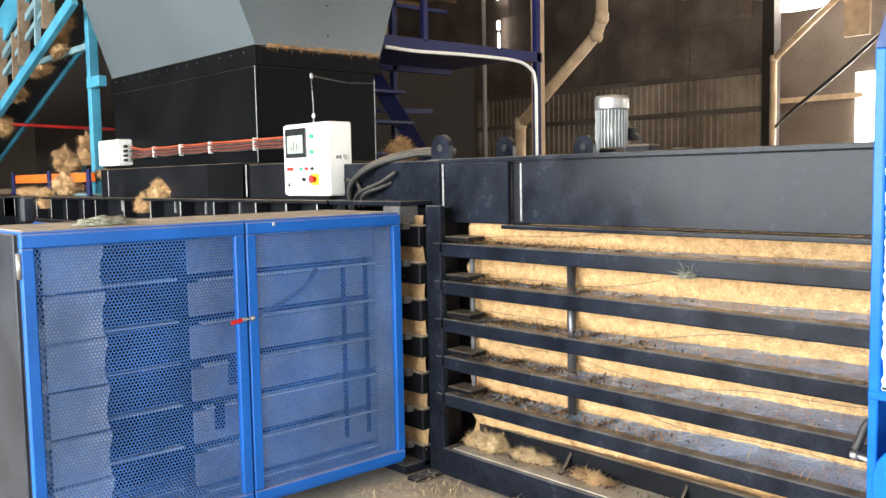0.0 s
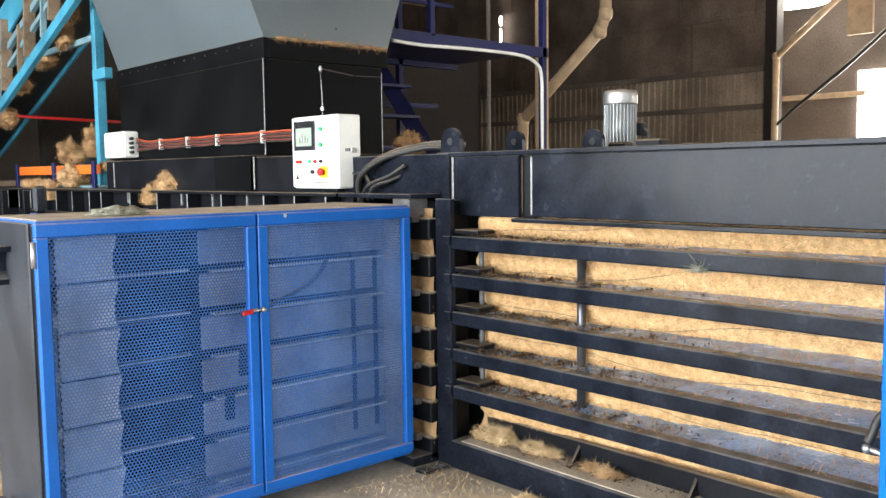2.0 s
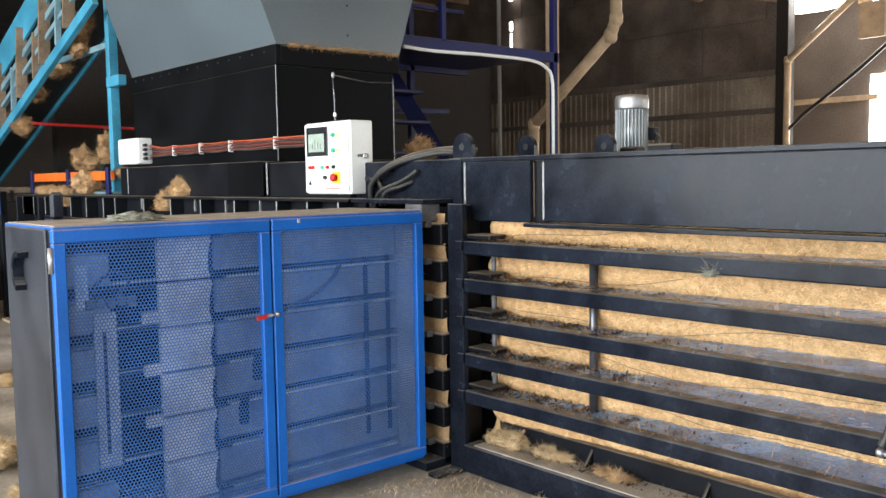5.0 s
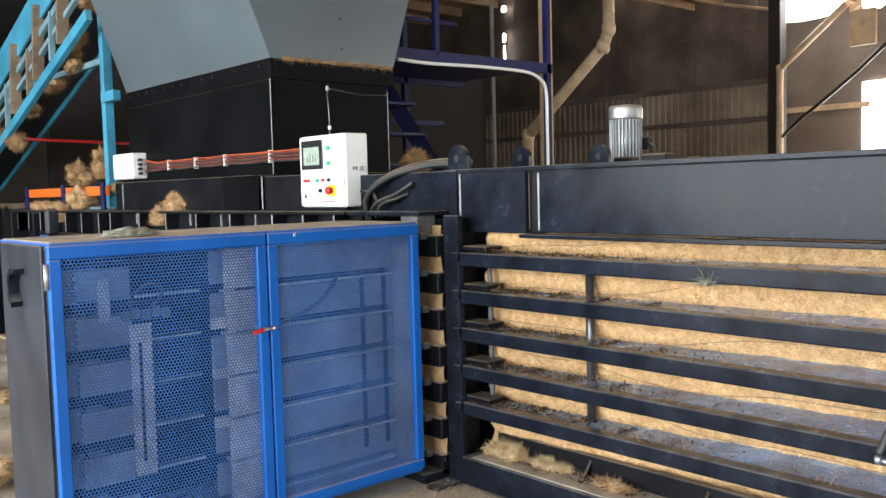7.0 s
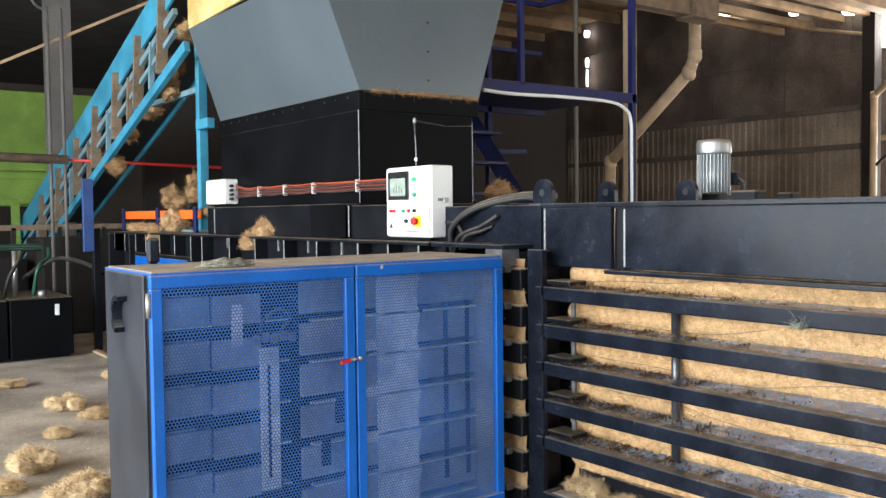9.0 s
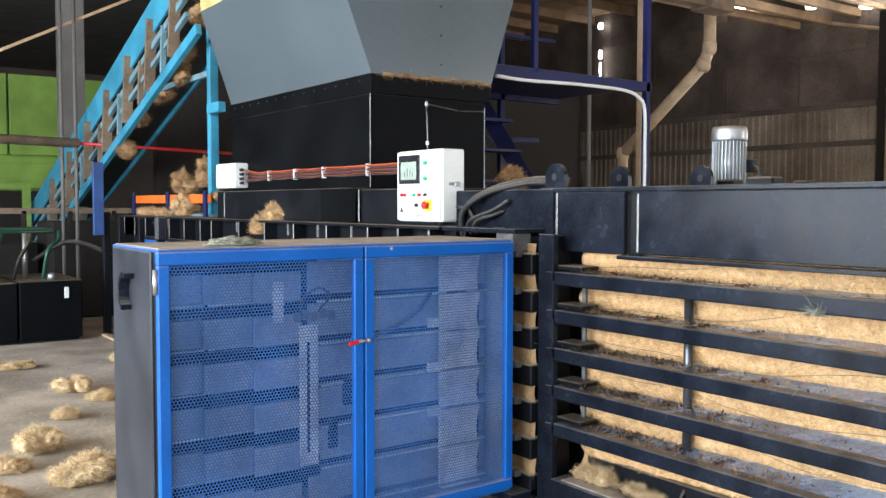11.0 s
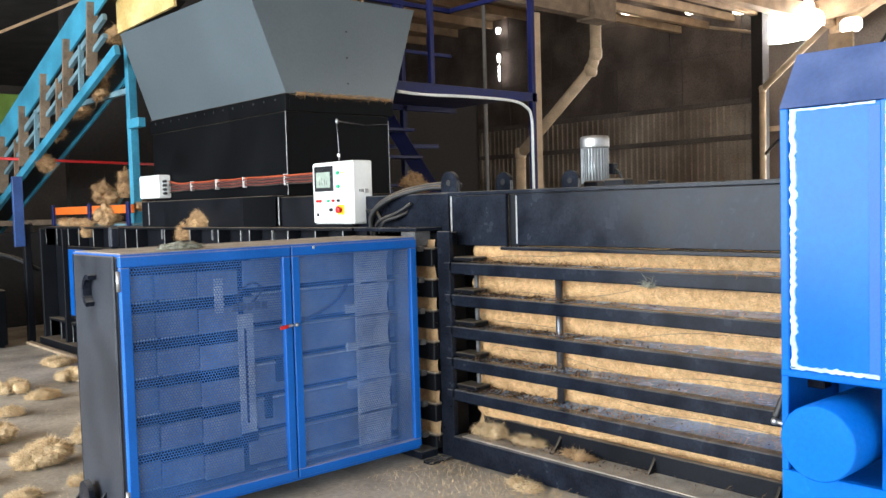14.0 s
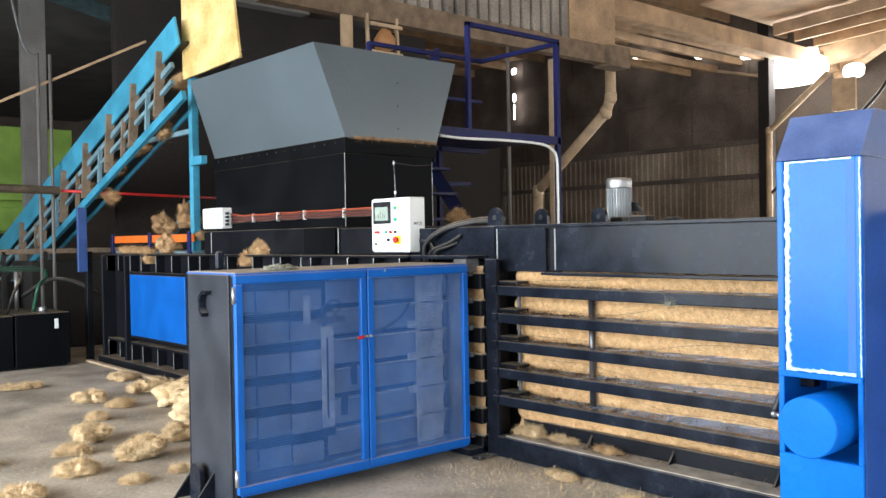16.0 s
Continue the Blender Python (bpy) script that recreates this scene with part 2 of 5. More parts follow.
def curve(points, steps=6):
    """Points on a smooth line through the given ones."""
    p = [Vector(q) for q in points]
    p = [p[0] * 2 - p[1]] + p + [p[-1] * 2 - p[-2]]
    out = []
    for i in range(1, len(p) - 2):
        for s in range(steps):
            t = s / steps
            out.append(0.5 * (2 * p[i] + (p[i + 1] - p[i - 1]) * t + (2 * p[i - 1] - 5 * p[i] + 4 * p[i + 1] - p[i + 2]) * t * t
                              + (3 * p[i] - p[i - 1] - 3 * p[i + 1] + p[i + 2]) * t ** 3))
    return out + [p[-2]]


def lathe(profile, n=20, axis="z", at=(0, 0, 0)):
    """A turned body: profile of (radius, height)."""
    bm = bmesh.new()
    turn = {"z": Matrix(), "x": Euler((0, radians(90), 0)).to_matrix().to_4x4(), "y": Euler((radians(-90), 0, 0)).to_matrix().to_4x4()}[axis]
    m = Matrix.Translation(at) @ turn
    loft(bm, [[m @ Vector((r * math.cos(2 * math.pi * k / n), r * math.sin(2 * math.pi * k / n), h)) for k in range(n)] for r, h in profile])
    return bm


def mesh_of(bm, name, material, smooth=False):
    me = bpy.data.meshes.new(name)
    bmesh.ops.recalc_face_normals(bm, faces=bm.faces[:])
    bm.to_mesh(me)
    bm.free()
    if smooth:
        for p in me.polygons:
            p.use_smooth = len(p.vertices) <= 4
    me.materials.append(material)
    return me


def thing(name, label, category, base=(0, 0, 0), group="", kind=""):
    ob = new(name)
    ob.empty_display_size = 0.1
    ob.location = base
    return tagged(ob, label, category, group, kind)


def part(name, bm, material, parent, label="", smooth=False, kind=""):
    """One mesh under a thing or a part, given in world places."""
    ob = new(name, mesh_of(bm, name, material, smooth))
    ob.parent = parent
    bpy.context.view_layer.update()
    ob.matrix_parent_inverse = parent.matrix_world.inverted()
    return tagged(ob, label, kind=kind)


def solid(name, bm, material, label, category, group="", kind="", smooth=False):
    """A thing of one mesh."""
    return tagged(new(name, mesh_of(bm, name, material, smooth)), label, category, group, kind)


def structure(name, bm, material, label, smooth=False):
    return tagged(new(name, mesh_of(bm, name, material, smooth)), label, "structure", kind="structure")


def fibres(bm, place, n, length, width, rng):
    """Thin curled strands; place() gives a root, a way out and a way along."""
    for _ in range(n):
        p, out, along = place()
        ln = length * rng.uniform(0.4, 1.4)
        curl = Vector((rng.uniform(-1, 1), rng.uniform(-1, 1), rng.uniform(-1, 1))) * ln * 0.5
        a, b, c = p, p + along * ln * 0.5 + out * ln * 0.22 + curl * 0.3, p + along * ln + curl + out * ln * rng.uniform(-0.1, 0.2)
        s = along.cross(out)
        s = (s.normalized() if s.length > 1e-4 else Vector((0, 0, 1))) * width * rng.uniform(0.6, 1.5) / 2
        v = [bm.verts.new(q) for q in (a - s, a + s, b - s, b + s, c)]
        bm.faces.new((v[0], v[1], v[3], v[2]))
        bm.faces.new((v[2], v[3], v[4]))


def rand_dir(rng):
    while True:
        v = Vector((rng.uniform(-1, 1), rng.uniform(-1, 1), rng.uniform(-1, 1)))
        if 0.1 < v.length < 1:
            return v.normalized()


def straw_clump(place, size, seed, label, n=450, material=None, length=0.028, group="loose coir clumps", width=0.0016):
    """A tuft of loose coir: an uneven core with strands standing out of it."""
    rng = random.Random(seed)
    bm = bmesh.new()
    lumps = 9
    mean = (size[0] * size[1] * max(size[2], 0.04)) ** (1 / 3)
    for j in range(lumps):
        q = rand_dir(rng) * rng.uniform(0.35, 0.75) if j else Vector((0, 0, 0))
        c = Vector((q.x * size[0], q.y * size[1], q.z * size[2] * 0.6))
        k0 = rng.uniform(0.35, 0.6)
        rad = Vector((size[0], size[1], size[2])) * 0.66 if not j else Vector((1.1, 1.1, 0.75)) * min(mean, 1.5 * size[2] + 0.02) * k0
        off = Vector((seed * 3.1 + j, seed * 1.7, j * 2.3))
        made = bmesh.ops.create_icosphere(bm, subdivisions=4 if j == 0 else 3, radius=1)["verts"]
        for v in made:
            d = v.co.normalized()
            k = 0.82 + 0.4 * noise.noise(d * 1.8 + off) + 0.28 * noise.noise(d * 4.5 + off) + 0.12 * noise.noise(d * 9 + off) + 0.03 * rng.uniform(-1, 1)
            v.co = c + Vector((d.x * rad.x, d.y * rad.y, d.z * rad.z)) * k
    roots = [(v.co.copy(), v.co.normalized()) for v in bm.verts]
    for f in bm.faces:
        f.smooth = True

    def spot():
        p, d = rng.choice(roots)
        return p * 0.98, d, (rand_dir(rng) + d * 0.55).normalized()
    fibres(bm, spot, 10 * n, length * 1.2, width, rng)
    fibres(bm, spot, 10 * n, 0.02, 0.0012, rng)
    for v in bm.verts:
        v.co += Vector(place) + Vector((0, 0, size[2] * 0.45))
        if v.co.z < place[2] and place[2] < 1.8:
            v.co.z = place[2] + 0.002 * rng.random()
    return solid("straw_clump", bm, material or M_STRAW, label, "straw", group)


# ---- hall ----
def ground_sheet():
    bm = bmesh.new()
    n = 90
    xs = [-30 + 80 * i / n for i in range(n + 1)]
    vs = [[bm.verts.new((x, y, 0.012 * noise.noise(Vector((x, y, 0)) * 0.5) - 0.008)) for x in xs] for y in [-30 + 80 * j / n for j in range(n + 1)]]
    for j in range(n):
        for i in range(n):
            bm.faces.new((vs[j][i], vs[j][i + 1], vs[j + 1][i + 1], vs[j + 1][i]))
    return bm


structure("floor", ground_sheet(), M_FLOOR, "dusty worn concrete hall floor with trampled coir", True)


def corrugated(y0, y1, z0, z1, x, pitch, depth):
    """A corrugated sheet in the plane x, folded along y."""
    bm = bmesh.new()
    pts, y, k = [], y0, 0
    prof = ((0.0, 0), (0.62, 0), (0.72, 1), (0.9, 1))
    while y < y1:
        for f, d in prof:
            pts.append((y + f * pitch, x - d * depth))
        y += pitch
    a = [bm.verts.new((px, py, z0)) for py, px in pts]
    b = [bm.verts.new((px, py, z1)) for py, px in pts]
    for i in range(len(pts) - 1):
        bm.faces.new((a[i], a[i + 1], b[i + 1], b[i]))
    return bm


far = 22.6
structure("wall_east_lower", corrugated(11.8, 36, 0, 4.15, far, 0.21, 0.05), M_RUST, "brown corrugated sheet wall with dust")
UPPER = structure("wall_east_upper", block(far + 0.04, 11.8, 4.15, far + 0.2, 36, 8.5), M_SOOT, "sooty dark brown upper wall of lapped sheets")
for j in range(3):
    for i in range(9):
        y, z = 11.84 + 2.3 * i + 0.4 * (j % 2), 4.27 + 1.32 * j
        lap = 0.012 * ((i + j) % 3)
        part("wall_sheet", block(far + 0.012 - lap, y, z, far + 0.036 - lap, min(36, y + 2.27), z + 1.31, 0.004), M_SHEET, UPPER)
for z in (3.2, 4.18):
    structure("girt_1", block(far - 0.16, 11.9, z - 0.07, far - 0.075, 36, z + 0.07), M_SOOT, "dark steel girt on the wall")
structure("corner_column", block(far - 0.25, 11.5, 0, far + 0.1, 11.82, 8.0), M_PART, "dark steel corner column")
structure("wall_return", block(far + 0.25, 14.0, 0, 26.2, 14.2, 8.5), M_SOOT, "dark return wall behind the column")
structure("wall_east_side", block(26.0, -8, 0, 26.2, 14.0, 8.5), M_SOOT, "dark wall beyond the column")
structure("girt_2", block(25.8, 10.7, 3.55, 25.96, 14.0, 3.7), M_PIPE, "pale horizontal rail on the dark wall")
structure("wall_north", block(-8, 36, 0, 26, 36.2, 8.5), M_SOOT, "dark far end wall")
structure("wall_south_1", block(6.0, -8.2, 0, 13, -8.0, 8.5), M_CONC, "plain hall wall between the openings")
# The next two walls frame the unseen opening assumed for the far fill.
structure("wall_south_3", block(21.0, -8.2, 0, 26, -8.0, 8.5), M_CONC, "plain hall wall beside the opening")
structure("wall_south_lintel_2", block(13.0, -8.2, 5.2, 21.0, -8.0, 8.5), M_CONC, "wall above the assumed second side opening")
structure("wall_south_2", block(-8, -8.2, 0, -4.0, -8.0, 8.5), M_CONC, "plain hall wall beside the opening")
structure("wall_south_lintel", block(-4.0, -8.2, 5.2, 6.0, -8.0, 8.5), M_CONC, "wall above the side opening")
structure("wall_west_1", block(-8.2, 12.0, 0, -8.0, 36, 8.5), M_CONC, "plain hall wall beside the gate")
structure("wall_west_2", block(-8.2, -8.2, 0, -8.0, -5.0, 8.5), M_CONC, "plain hall wall beside the gate")
structure("wall_west_lintel", block(-8.2, -5.0, 5.6, -8.0, 12.0, 8.5), M_CONC, "wall above the wide gate")


def roof():
    bm = block(-8.2, -8.2, 8.0, 27, 36.2, 8.15)
    for i in range(24):
        cbox(bm, -8, -7 + i * 1.8, 7.72, 26, -6.88 + i * 1.8, 8.0)
    return bm


structure("ceiling", roof(), M_WOOD, "dusty brown timber roof with purlins")

# ---- baling chamber ----
def baling_chamber():
    c = thing("baling_chamber", "graphite steel baling chamber with five horizontal side bars", "baling machine", (4.4, 2.5, 0))
    for i in range(5):
        z = 1.245 - 0.2 * i
        part("side_bar", block(3.82, 1.30, z - 0.072, 3.895, 3.66, z, 0.006), M_CHAMBER, c, "graphite square bar with dusty top")
        part("wear_plate", block(3.90, 1.30, z - 0.035, 4.40, 3.64, z - 0.008, 0.003), M_STEEL, c, "worn steel plate with blue sheen in its colour")
        part("bar_bracket", block(3.845, 3.48, z + 0.008, 3.97, 3.66, z + 0.034, 0.005), M_BLACK, c, "dusty black bracket plate")
        part("bar_lug", block(3.80, 3.655, z - 0.05, 3.835, 3.70, z + 0.0, 0.004), M_CHAMBER, c)
        if i:
            part("pin_short", tube([(3.95, 3.56, z - 0.008), (3.95, 3.56, z + 0.13)], 0.014, 10), M_CLAMP, c, smooth=True)
    part("rod", tube([(4.0, 2.93, 0.36), (4.0, 2.93, 1.20)], 0.022, 12), M_ROD, c, "round upright rod between the bars", smooth=True)
    part("post", block(3.81, 3.655, 0, 3.85, 3.77, 1.44, 0.005), M_CHAMBER, c)
    part("post_web", block(3.85, 3.735, 0, 4.02, 3.77, 1.43, 0.004), M_BLACK, c)
    part("upper_post", block(3.935, 3.785, 1.32, 4.05, 3.895, 1.685, 0.005), M_CHAMBER, c)
    part("weld_seam", block(3.944, 3.770, 1.37, 3.954, 3.784, 1.66, 0.003), M_WELD, c, "bright weld seam")
    part("top_panel", block(3.955, 3.30, 1.345, 3.985, 3.784, 1.66, 0.004), M_CHAMBER, c)
    part("top_panel_long", block(3.965, 1.0, 1.352, 3.99, 3.22, 1.66, 0.004), M_CHAMBER, c)
    part("panel_rib", block(3.99, 3.215, 1.345, 4.05, 3.305, 1.66, 0.004), M_BLACK, c)
    part("weld_bead", block(3.959, 3.212, 1.36, 3.968, 3.223, 1.65, 0.004), M_WELD, c, "rough bright weld bead")
    part("top_rail", block(3.93, 1.0, 1.660, 4.10, 3.784, 1.684, 0.004), M_CHAMBER, c, "dusty top flange")
    part("lower_flange", block(3.90, 1.0, 1.325, 3.99, 3.30, 1.345, 0.004), M_CHAMBER, c, "dusty lower flange")
    part("roof_plate", block(4.10, 1.0, 1.655, 5.7, 3.66, 1.675, 0.004), M_BLACK, c, "dusty black roof plate")
    part("far_side", block(5.6, 1.0, 0, 5.68, 3.66, 1.655, 0.004), M_BLACK, c)
    part("base_beam", block(3.81, 1.0, 0.0, 3.93, 3.665, 0.15, 0.006), M_CHAMBER, c)
    part("base_ledge", block(3.93, 1.0, 0.02, 5.6, 3.66, 0.135, 0.004), M_CHAMBER, c, "dusty inner ledge")
    part("ledge_dust", block(3.825, 1.0, 0.1505, 4.018, 3.60, 0.156, 0.002), M_DUSTY, c, "settled grey dust")
    part("sill_angle", block(4.02, 1.0, 0.14, 4.06, 3.60, 0.255, 0.004), M_BLACK, c)
    for y in (1.6, 2.3, 2.95):
        bm = bmesh.new()
        loft(bm, [[(3.95, y, 0.151), (4.03, y, 0.151), (4.03, y, 0.24)], [(3.95, y + 0.012, 0.151), (4.03, y + 0.012, 0.151), (4.03, y + 0.012, 0.25)]])
        part("gusset", bm, M_BLACK, c)
    for x, y, r in ((3.98, 3.83, 0.075), (4.35, 3.70, 0.065), (4.75, 3.46, 0.07)):
        bm = bmesh.new()
        n = 18
        ring = [(-r, 0)] + [(-r * math.cos(math.pi * k / n), 0.06 + r * math.sin(math.pi * k / n)) for k in range(n + 1)] + [(r, 0)]
        loft(bm, [[(x + d, y + u, 1.684 + w) for u, w in ring] for d in (0, 0.03)])
        lug = part("lifting_lug", bm, M_CHAMBER, c, "rounded lifting lug with a hole")
        part("lug_hole", lathe([(0.02, -0.003), (0.02, 0.0)], 12, "x", (x - 0.0005, y, 1.745)), M_INK, lug)
    part("foot_angle", block(3.62, 3.66, 0.0, 3.80, 3.74, 0.02, 0.003), M_CHAMBER, c)
    return c


baling_chamber()


def chamber_throat():
    """The stretch between chamber and press body, with bar ends and hydraulic blocks."""
    c = thing("chamber_throat", "black steel throat with stacked bar ends beside the guard box", "baling machine", (4.3, 4.2, 0))
    for i in range(7):
        z = 1.36 - 0.2 * i
        part("bar_end", block(3.79, 3.80, z - 0.145, 3.86, 4.55, z - 0.03, 0.006), M_BLACK, c)
        part("bar_dust", block(3.793, 3.80, z - 0.0295, 3.858, 4.5, z - 0.026, 0.001), M_DUSTY, c, "settled dust")
        part("clamp_block", block(3.745, 3.87, z - 0.05, 3.79, 3.915, z - 0.012, 0.006), M_CLAMP, c, "grey clamp block")
    part("cross_beam", block(3.92, 3.78, 1.42, 4.15, 5.20, 1.68, 0.006), M_CHAMBER, c, "grey cross beam behind the post")
    part("valve_plate", block(3.70, 3.84, 1.44, 3.92, 4.50, 1.465, 0.004), M_CHAMBER, c)
    part("valve_body", block(3.72, 3.88, 1.34, 3.86, 4.02, 1.44, 0.008), M_CLAMP, c, "grey valve block")
    part("floor_plate", block(3.66, 3.80, 0.0, 4.2, 4.7, 0.05, 0.004), M_CHAMBER, c)
    part("back_plate", block(4.25, 3.78, 0, 4.3, 5.3, 1.42, 0.004), M_BLACK, c)
    return c


chamber_throat()


def bale():
    """The pressed block: an uneven front with strands, bulging out between the bars."""
    rng = random.Random(7)
    bm = bmesh.new()
    ys = [1.05 + 0.0125 * i for i in range(211)]
    zs = [0.12 + 0.0125 * j for j in range(99)]

    def front(y, z):
        gap = (1.245 - z) % 0.2
        swell = 0.030 * math.sin(math.pi * min(1, max(0, (gap - 0.05) / 0.15)))
        lean = 0.14 * max(0, min(1, (3.4 - y) / 1.7))
        end = max(0.0, y - 3.605 - 0.05 * noise.noise(Vector((3, 9, z * 9))))
        lean += 2.6 * end * end + (0.35 * end if end > 0 else 0)
        p = Vector((0, y, z))
        k = 4.035 + lean - swell + 0.03 * noise.noise(p * 3) + 0.02 * noise.noise(p * 10) + 0.010 * noise.noise(p * 24) + 0.005 * noise.noise(p * 47)
        return k
    g = [[bm.verts.new((front(y, z), y, z)) for y in ys] for z in zs]
    for j in range(len(zs) - 1):
        for i in range(len(ys) - 1):
            bm.faces.new((g[j][i], g[j + 1][i], g[j + 1][i + 1], g[j][i + 1]))
    top = [bm.verts.new((5.5, y, zs[-1])) for y in ys]
    for i in range(len(ys) - 1):
        bm.faces.new((g[-1][i], top[i], top[i + 1], g[-1][i + 1]))
    b = thing("coir_bale", "golden pressed coir bale behind the side bars", "bale", (4.6, 2.3, 0.1))
    part("block", bm, M_BALE, b, smooth=True)
    bm = bmesh.new()

    def spot():
        y, z = rng.uniform(1.1, 3.60), rng.uniform(0.14, 1.34)
        a = rng.uniform(-0.6, 0.6) if rng.random() < 0.35 else rng.uniform(0, 6.28)
        return Vector((front(y, z) - 0.002, y, z)), Vector((-1, 0, 0)), Vector((rng.uniform(-0.35, 0.1), math.cos(a), math.sin(a))).normalized()
    fibres(bm, spot, 46000, 0.026, 0.0017, rng)
    part("fibre_cover", bm, M_STRAND, b, "loose golden strands", kind="stuff")
    for i in range(6):
        z0 = 1.30 - 0.2 * i
        pts = [(front(y, z0) - 0.012, y, z0 - 0.05 * math.sin(y * 2.1 + i) - 0.015 * math.sin(7 * y + i)) for y in [1.2 + 0.12 * k for k in range(20)]]
        part("baling_wire", tube(pts, 0.0014, 5), M_SLAT, b, "thin dark baling wire")
    return b


bale()


def bale_tail():
    """The part of the pressed fibre that shows in the throat."""
    rng = random.Random(9)
    bm = bmesh.new()
    ys = [3.80 + 0.03 * i for i in range(27)]
    zs = [0.06 + 0.025 * j for j in range(54)]
    g = [[bm.verts.new((3.88 + 0.02 * noise.noise(Vector((y, z, 4)) * 6) - 0.055, y, z)) for y in ys] for z in zs]
    for j in range(len(zs) - 1):
        for i in range(len(ys) - 1):
            bm.faces.new((g[j][i], g[j + 1][i], g[j + 1][i + 1], g[j][i + 1]))

    def spot():
        return Vector((3.815, rng.uniform(3.8, 4.5), rng.uniform(0.1, 1.36))), Vector((-1, 0, 0)), Vector((-0.2, rng.uniform(-1, 1), rng.uniform(-1, 1))).normalized()
    fibres(bm, spot, 3000, 0.028, 0.0018, rng)
    # Darker than the bale's front: the throat's shade is put into the colour.
    return solid("coir_bale_tail", bm, M_TAN, "pressed coir in the machine throat, tan for its shade", "bale")


bale_tail()


def bar_straw():
    """Loose strands that hang on the bars and the ledge."""
    rng = random.Random(21)
    bm = bmesh.new()

    def spot():
        i = rng.randrange(6)
        y = rng.uniform(1.3, 3.6) if rng.random() < 0.5 else rng.uniform(2.3, 3.6)
        x = rng.uniform(3.83, 4.02)
        return Vector((x, y, (1.250 - 0.2 * i) if i < 5 else 0.155)), Vector((0, 0, 1)), Vector((rng.uniform(-1, 1), rng.uniform(-1, 1), rng.uniform(-0.05, 0.25))).normalized()
    fibres(bm, spot, 4500, 0.045, 0.0016, rng)
    return solid("stray_fibre", bm, M_STRAW2, "stray coir strands lying on the side bars", "straw", kind="stuff")


bar_straw()


def dark_residue():
    """Dark brown fibre on the plates behind the bars."""
    rng = random.Random(23)
    bm = bmesh.new()

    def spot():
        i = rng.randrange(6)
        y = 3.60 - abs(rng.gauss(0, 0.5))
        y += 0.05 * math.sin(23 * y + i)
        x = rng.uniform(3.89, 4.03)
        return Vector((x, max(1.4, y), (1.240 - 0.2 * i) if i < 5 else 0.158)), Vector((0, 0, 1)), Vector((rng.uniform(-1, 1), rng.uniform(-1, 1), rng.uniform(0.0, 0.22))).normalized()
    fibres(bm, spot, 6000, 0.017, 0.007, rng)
    return solid("dark_residue", bm, M_DARK, "dark brown coir residue behind the side bars", "straw", kind="stuff")


dark_residue()


# ---- guard box with perforated doors ----
BX0, BX1, BY, BZ0, BZ1 = 1.795, 3.65, 3.78, 0.10, 1.40


def perforated(x0, x1, z0, z1, y, pitch=0.020, hole=0.70):
    """A sheet of six-sided holes in the plane y."""
    r = pitch / math.sqrt(3)
    verts, faces, seen = [], [], {}

    def vert(x, z):
        k = (round(x * 2e4), round(z * 2e4))
        if k not in seen:
            seen[k] = len(verts)
            verts.append((x, y, z))
        return seen[k]
    rows = int((z1 - z0) / (1.5 * r))
    cols = int((x1 - x0) / pitch)
    for j in range(rows + 1):
        for i in range(cols + 1):
            cx, cz = x0 + i * pitch + (pitch / 2 if j % 2 else 0), z0 + j * 1.5 * r
            ring = [(math.cos(radians(60 * k + 30)) * r, math.sin(radians(60 * k + 30)) * r) for k in range(6)]
            o = [vert(min(x1, max(x0, cx + a)), min(z1, max(z0, cz + b))) for a, b in ring]
            w = [vert(min(x1, max(x0, cx + a * hole)) + 1e-4, min(z1, max(z0, cz + b * hole)) + 1e-4) for a, b in ring]
            for k in range(6):
                q = (o[k], o[(k + 1) % 6], w[(k + 1) % 6], w[k])
                if len(set(q)) == 4:
                    faces.append(q)
    me = bpy.data.meshes.new("perforated_sheet")
    me.from_pydata(verts, [], faces)
    me.materials.append(M_MESH)
    return me


M_PANEL = mat("dusty_panel", (0.18, 0.20, 0.25), 0.6, 0, 0.3, 5, 60, 0.1, None, 0, (0.27, 0.29, 0.34))
M_PUSH = mat("dusty_grey_steel", (0.40, 0.42, 0.44), 0.6, 0, 0.3, 8, 60, 0.1)


